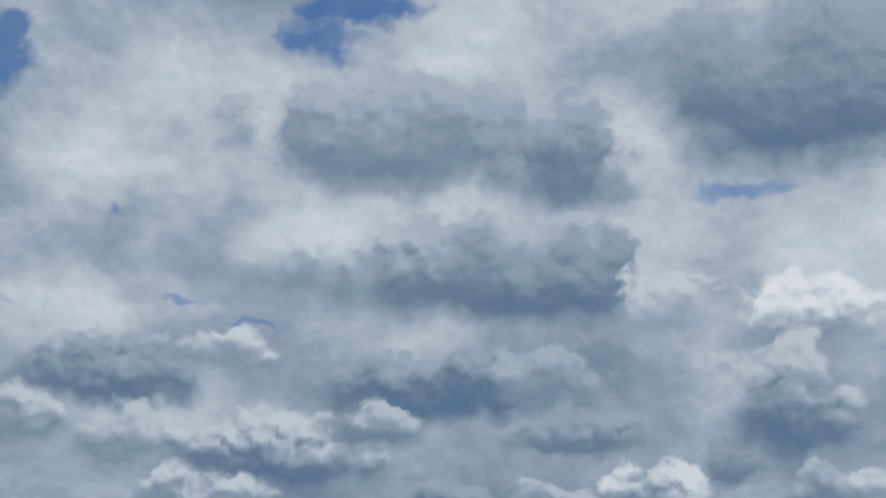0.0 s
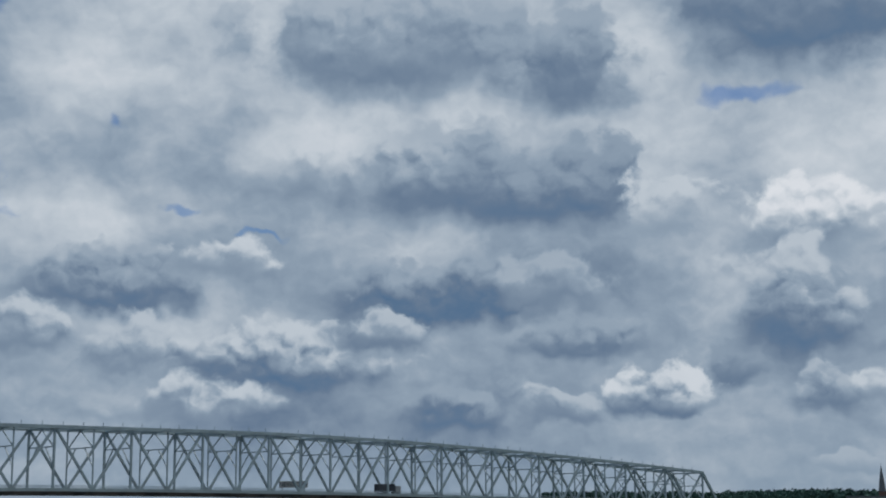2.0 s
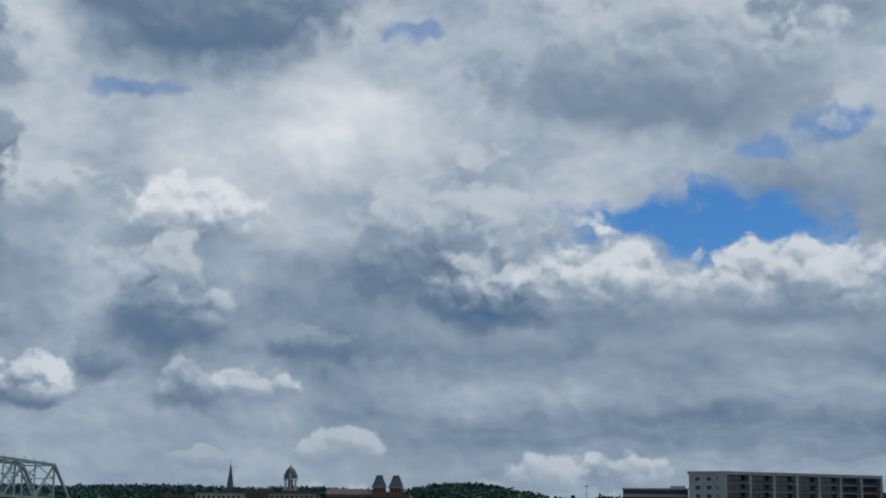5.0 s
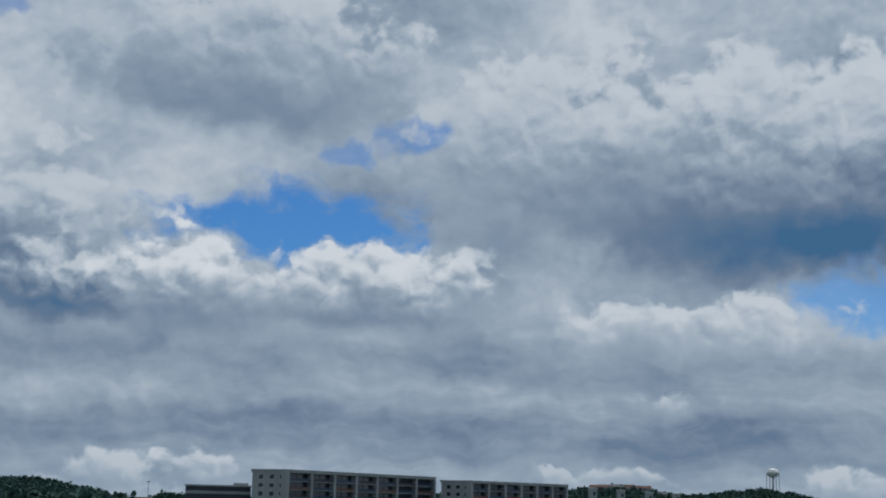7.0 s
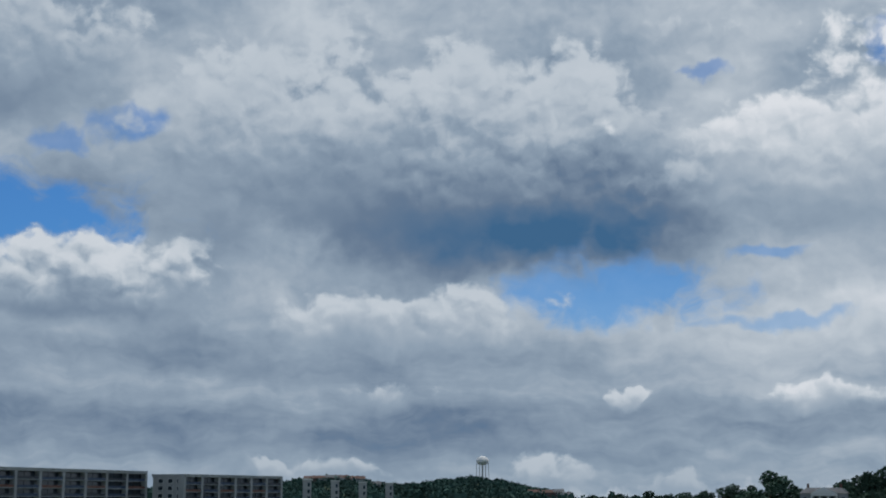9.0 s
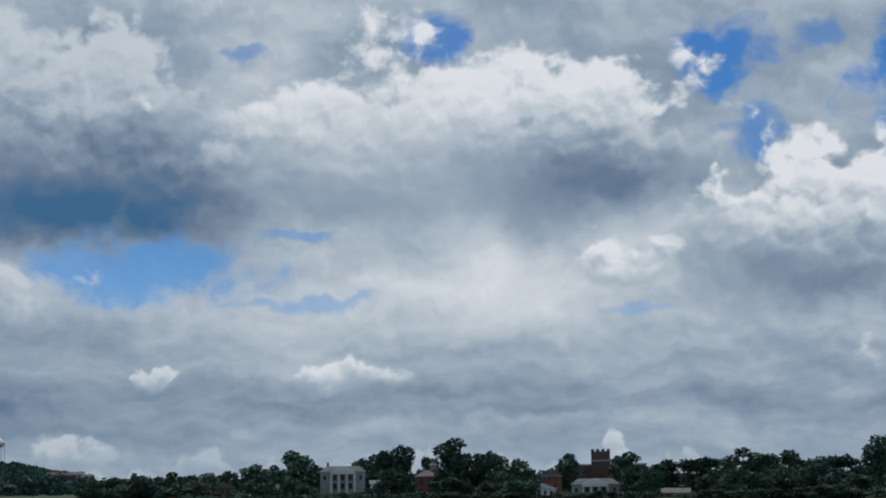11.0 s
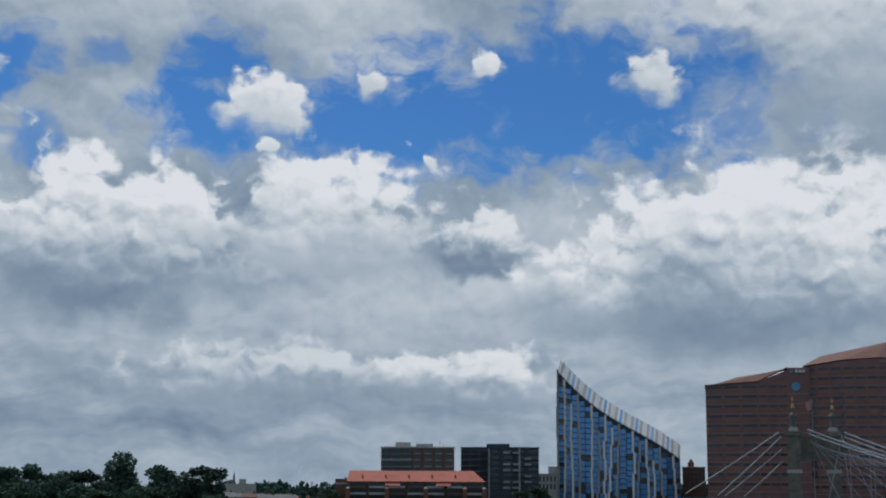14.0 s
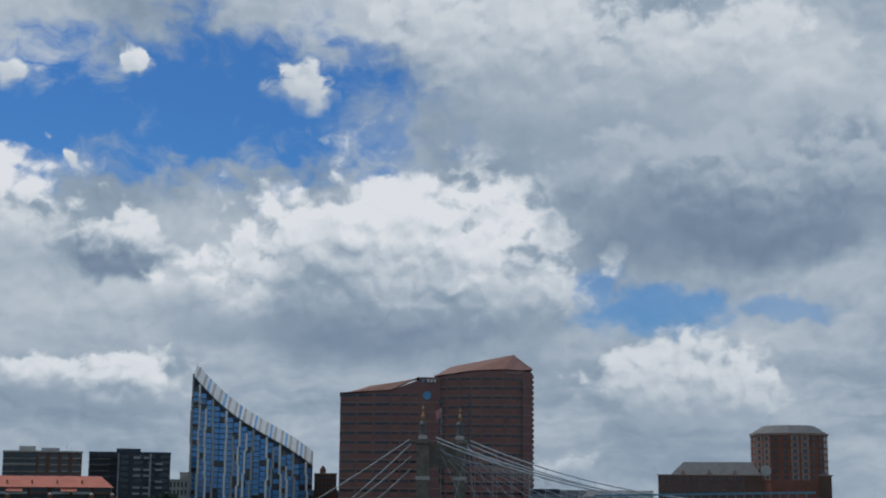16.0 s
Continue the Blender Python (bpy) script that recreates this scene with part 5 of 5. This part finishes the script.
t2, w = office_tower(67.92, 71.95, ((0, 8), (0.37, -2), (0.70, -3), (0.90, 2), (1.0, 8), (1.0, 38), (0, 38)), [up_z(e, DR - 2) for e in (4.70, 4.88, 4.95, 4.95, 4.90, 4.8, 4.7)], "tall brown brick office tower with a ridged rust roof", 3)
bm = B()
ridge_a, ridge_b = (0.17 * w, 16, up_z(5.17, DR)), (0.81 * w, 12, up_z(5.66, DR))
eaves = [(-0.4, 7.6, up_z(4.74, DR)), (0.37 * w, -2.4, up_z(4.92, DR)), (0.70 * w, -3.4, up_z(4.98, DR)), (0.90 * w, 1.6, up_z(4.98, DR)), (1.0 * w + 0.3, 8, up_z(5.04, DR)), (1.0 * w, 30, up_z(5.0, DR)), (0, 30, up_z(4.75, DR))]
E_ = [bm.verts.new(p) for p in eaves]
ra, rb = bm.verts.new(ridge_a), bm.verts.new(ridge_b)
for f in ((E_[0], E_[1], ra), (E_[1], E_[2], rb, ra), (E_[4], E_[5], rb), (E_[5], E_[6], ra, rb), (E_[6], E_[0], ra)):
    bm.faces.new(f)
part("roof", bm, ROOF_RUST, t2)
bm = B()
v = [bm.verts.new(p) for p in (eaves[2], eaves[3], eaves[4], ridge_b)]
u_ = [bm.verts.new(Vector(p) + Vector((0, 0.8, 0))) for p in (eaves[2], eaves[3], eaves[4], ridge_b)]
bm.faces.new(v)
bm.faces.new(u_[::-1])
for q in range(4):
    bm.faces.new((v[q], v[(q + 1) % 4], u_[(q + 1) % 4], u_[q]))
part("gable_wall", bm, TOWER_BRICK, t2)
part("sign_bar", beam(B(), (0.72 * w, -3.2, up_z(4.84, DR)), (0.89 * w, 1.2, up_z(4.84, DR)), 0.9, 0.2), PINK_STONE, t2, "pale unreadable sign lettering")
part("dark_slot", beam(B(), (0.885 * w, 1.3, 5), (0.885 * w, 1.3, up_z(4.55, DR)), 1.3, 0.6), SHADOW_GLASS, t2)
z = up_z(4.8, DR)
while z > 4:
    part("corner_bay", box(B(), 0.985 * w, 1.012 * w, 7.2, 12, z - 2.0, z), BRICK_BAND, t2)
    z -= 3.4
for k in range(2, 10):
    part("dark_opening", box(B(), 0.36 * w - 1.6, 0.36 * w + 1.0, -2.35, -1.2, up_z(4.55 - 0.36 * k, DR), up_z(4.72 - 0.36 * k, DR)), SHADOW_GLASS, t2)

# ---------------------------------------------------------------- suspension bridge
DS = 780.0
KS = DS * 0.01745
sus = thing("suspension_bridge", 67.5, DS, "stone-towered suspension bridge with pale cables and stays", "bridge")


def sx(az):
    return (az - 67.5) * KS


for az, wide, depth in ((67.46, 6.8, 0.0), (68.98, 6.4, 6.0)):
    c = sx(az)
    zt = up_z(2.20, DS)
    h = wide / 2
    bm = box(B(), c - h, c + h, depth, depth + 9, -3, zt - 3.0)
    shaft = part("stone_shaft", bm, STONE, sus)
    rng = random.Random(int(az * 10))
    for k in range(16):
        z = 2 + k * 2.4
        if z < zt - 4:
            for s in (-1, 1):
                ww = rng.uniform(1.2, 2.4)
                part("quoin", box(B(), c + s * h - (ww if s > 0 else 0.25), c + s * h + (0.25 if s > 0 else ww), depth - 0.25, depth + 1.4, z, z + 1.15), STONE, shaft)
    part("string_course", box(B(), c - h - 0.5, c + h + 0.5, depth - 0.5, depth + 9.5, up_z(0.52, DS), up_z(0.66, DS)), STONE_PALE, sus)
    part("cornice", hip(B(), c - h - 1.2, c + h + 1.2, depth - 1.2, depth + 10.2, zt - 2.0, zt - 3.0, -0.01), STONE, sus)
    part("parapet", box(B(), c - h - 0.9, c + h + 0.9, depth - 0.9, depth + 9.9, zt - 2.0, zt - 0.6), STONE, sus)
    part("turret_base", box(B(), c - 2.4, c + 2.4, depth + 2, depth + 6.8, zt - 0.6, zt + 1.4), STONE_PALE, sus)
    part("turret", lathe(B(), ((1.9, zt + 1.4), (1.5, zt + 2.2), (1.5, zt + 6.8), (2.0, zt + 7.2), (1.9, zt + 8.0), (0.9, zt + 9.6)), 12, c, depth + 4.4), SLATE, sus)
    f0 = zt + 9.6
    top = up_z(3.64 if az < 68 else 3.52, DS)
    part("finial", lathe(B(), ((0.7, f0), (1.15, f0 + (top - f0) * 0.25), (0.35, f0 + (top - f0) * 0.5), (0.75, f0 + (top - f0) * 0.66), (0.15, f0 + (top - f0) * 0.85), (0.05, top)), 12, c, depth + 4.4), GOLD, sus)
part("portal_wall", box(B(), sx(67.7), sx(68.8), 8, 13, up_z(1.0, DS), up_z(1.95, DS)), STONE, sus)


def cable(a, b, sag, r, name="cable", n=14):
    """A round cable from a to b that sags by some metres."""
    c = bpy.data.curves.new(name, "CURVE")
    c.dimensions, c.bevel_depth, c.bevel_resolution = "3D", r, 1
    sp = c.splines.new("POLY")
    sp.points.add(n)
    for i in range(n + 1):
        t = i / n
        p = Vector(a).lerp(Vector(b), t) - Vector((0, 0, 4 * sag * t * (1 - t)))
        sp.points[i].co = (*p, 1)
    c.materials.append(CABLE)
    ob = new(name, c)
    ob.parent = sus
    return ob


left_ends = ((66.9, 2.12, 63.0, -0.30), (66.98, 1.95, 64.35, -0.35), (66.98, 1.45, 64.6, -0.4), (67.0, 0.98, 65.4, -0.4))
for a0, e0, a1, e1 in left_ends:
    cable((sx(a0), 2, up_z(e0, DS)), (sx(a1), 40, up_z(e1, DS)), 0.5, 0.34)
right_ends = ((68.0, 2.22, 78.0, -0.35, 5.4, 0), (68.05, 2.05, 77.4, -0.35, 4.6, 3), (69.4, 2.12, 78.4, -0.20, 5.2, 8), (69.4, 1.95, 77.6, -0.3, 4.6, 10))
for a0, e0, a1, e1, sag, y in right_ends:
    cable((sx(a0), y + 2, up_z(e0, DS)), (sx(a1), y - 30, up_z(e1, DS)), sag, 0.40)
for k in range(20):
    a1 = 68.7 + 0.42 * k
    cable((sx(68.05 if k % 2 else 69.3), 3 + (k % 2) * 6, up_z(2.0 - 0.02 * k, DS)), (sx(a1), -4 - k, up_z(-0.5, DS)), 0.2, 0.10, "stay", 2)
for k in range(24):
    t = 0.12 + 0.036 * k
    a0, e0, a1, e1, sag, y = right_ends[0 if k % 2 else 2]
    x = sx(a0) + (sx(a1) - sx(a0)) * t
    z = up_z(e0, DS) + (up_z(e1, DS) - up_z(e0, DS)) * t - 4 * sag * t * (1 - t)
    cable((x, y + 2 - (32) * t, z), (x, y + 2 - 32 * t, up_z(-0.5, DS)), 0, 0.10, "hanger", 1)
for y in (0, 9):
    bm = beam(B(), (sx(63), y + 8, up_z(-0.5, DS)), (sx(82), y - 42, up_z(-0.42, DS)), 0.8)
    part("stiffening_truss", bm, BLUE_STEEL, sus)
    for k in range(60):
        x = sx(63) + (sx(82) - sx(63)) * k / 60
        dx = (sx(82) - sx(63)) / 60
        yy = y + 8 - 50 * k / 60
        part("truss_web", beam(B(), (x, yy, up_z(-0.75, DS) if k % 2 else up_z(-0.5, DS)), (x + dx, yy - 50 / 60, up_z(-0.5, DS) if k % 2 else up_z(-0.75, DS)), 0.35), BLUE_STEEL, sus)
part("roadway", beam(B(), (sx(63), 12, up_z(-0.85, DS)), (sx(82), -38, up_z(-0.85, DS)), 1.2, 9.0), ASPHALT, sus)
blue = thing("blue_bridge_rail", 77.0, 690, "blue painted steel rail of a nearer approach span", "railing")
part("top_rail", beam(B(), (-32, 12, up_z(-0.06, 690)), (70, -20, up_z(0.12, 690)), 0.9), BLUE_STEEL, blue)
part("bottom_rail", beam(B(), (-32, 12, up_z(-0.36, 690)), (70, -20, up_z(-0.20, 690)), 0.7), BLUE_STEEL, blue)
for k in range(26):
    t = k / 26
    part("upright", beam(B(), (-32 + 102 * t, 12 - 32 * t, -2 if k % 8 == 0 else up_z(-0.34, 690)), (-32 + 102 * t, 12 - 32 * t, up_z(-0.06 + 0.18 * t, 690)), 0.5), BLUE_STEEL, blue)
flag = thing("flagpole", 68.2, 800, "tall flagpole with a drooping red and white flag", "flag")
part("pole", lathe(B(), ((0.25, 0), (0.12, up_z(3.42, 800))), 8), GREY_PANEL, flag)
bm = B()
vs = [[bm.verts.new((-0.2 - 3.4 * i / 6 * (0.7 + 0.3 * j / 4), 0.5 * math.sin(i * 1.1 + j * 0.5), up_z(3.38, 800) - 5.0 * (1 - j / 4) - 1.6 * (i / 6) ** 1.3)) for j in range(5)] for i in range(7)]
for i in range(6):
    for j in range(4):
        bm.faces.new((vs[i][j], vs[i + 1][j], vs[i + 1][j + 1], vs[i][j + 1]))
cloth = part("cloth", bm, FLAG_RED, flag)
cloth.modifiers.new("thick", "SOLIDIFY").thickness = 0.05

# ---------------------------------------------------------------- hotel with a round tower, low hall
lowhall = thing("low_hall", 74.3, 860, "low hall with a grey-blue sloping roof", "building")
z = up_z(0.02, 860)
part("wall", box(B(), -38, 36, 0, 20, 0, z - 2), GREY_PANEL, lowhall)
part("roof", gable(B(), -38.5, 36.5, -0.5, 20.5, z - 2, z + 2.0), SLATE, lowhall)
part("roof_plant", box(B(), -36, -20, 4, 12, z - 1, z + 2.6), DARK_PANEL, lowhall)
DHH = 820.0
KHH = DHH * 0.01745
hotel = thing("brick_hotel", 80.3, DHH, "rose brick hotel with a many-sided tower and slate roofs", "hotel")
zl = up_z(0.80, DHH)
part("wing", box(B(), (76.9 - 80.3) * KHH, (83.6 - 80.3) * KHH, 0, 18, 0, zl), BRICK_DARK, hotel)
part("wing_roof", hip(B(), (77.4 - 80.3) * KHH, (83.4 - 80.3) * KHH, 0.5, 17.5, zl, up_z(1.30, DHH), 7.0), SLATE, hotel)
part("cornice", box(B(), (76.85 - 80.3) * KHH, (83.65 - 80.3) * KHH, -0.4, 18.3, zl - 0.6, zl), PINK_STONE, hotel)
zt = up_z(2.42, DHH)
cx = (82.05 - 80.3) * KHH
part("tower", lathe(B(), ((21.4, 0), (21.4, zt)), 12, cx, 14), BRICK, hotel)
part("tower_cornice", lathe(B(), ((22.0, zt - 1.2), (22.2, zt)), 12, cx, 14), PINK_STONE, hotel)
part("tower_roof", lathe(B(), ((21.6, zt), (15.0, up_z(2.72, DHH)), (14.0, up_z(2.74, DHH))), 12, cx, 14), SLATE, hotel)
me = box_mesh("window", 2.2, 0.3, 2.2, SHADOW_GLASS)
mp = box_mesh("pink_panel", 4.4, 0.25, 3.2, PINK_STONE)
for k in range(7):
    for i in range(12):
        a = (i + 0.5) * math.pi / 6
        if math.sin(a) > 0.3:
            continue
        for s in (-1, 1):
            r = 20.75
            x, y = cx + r * math.cos(a) - s * 2.9 * math.sin(a), 14 + r * math.sin(a) + s * 2.9 * math.cos(a)
            ob = shared_part("window", me, hotel, x, y, zt - 4.2 - 3.6 * k)
            ob.rotation_euler = (0, 0, a + math.pi / 2)
            if i % 2:
                ob = shared_part("pink_panel", mp, hotel, x, y, zt - 4.6 - 3.6 * k)
                ob.rotation_euler = (0, 0, a + math.pi / 2)
windows(hotel, np.arange((77.1 - 80.3) * KHH, (80.4 - 80.3) * KHH, 3.4), -0.08, (zl - 3.4, zl - 7.0, zl - 10.6), 1.5, 1.8, frame_mat=PINK_STONE)
for az in (77.9, 78.9, 79.9):
    x = (az - 80.3) * KHH
    part("dormer", gable(B(), x - 1.6, x + 1.6, -0.2, 5, zl, zl + 3.2, "y"), PINK_STONE, hotel)
part("medallion", lathe(B(), ((3.0, 0.0), (3.0, 0.3)), 16), STONE_PALE, hotel).matrix_local = pose((81.1 - 80.3) * KHH, -7.2, up_z(0.95, DHH), 90, 0, 0)
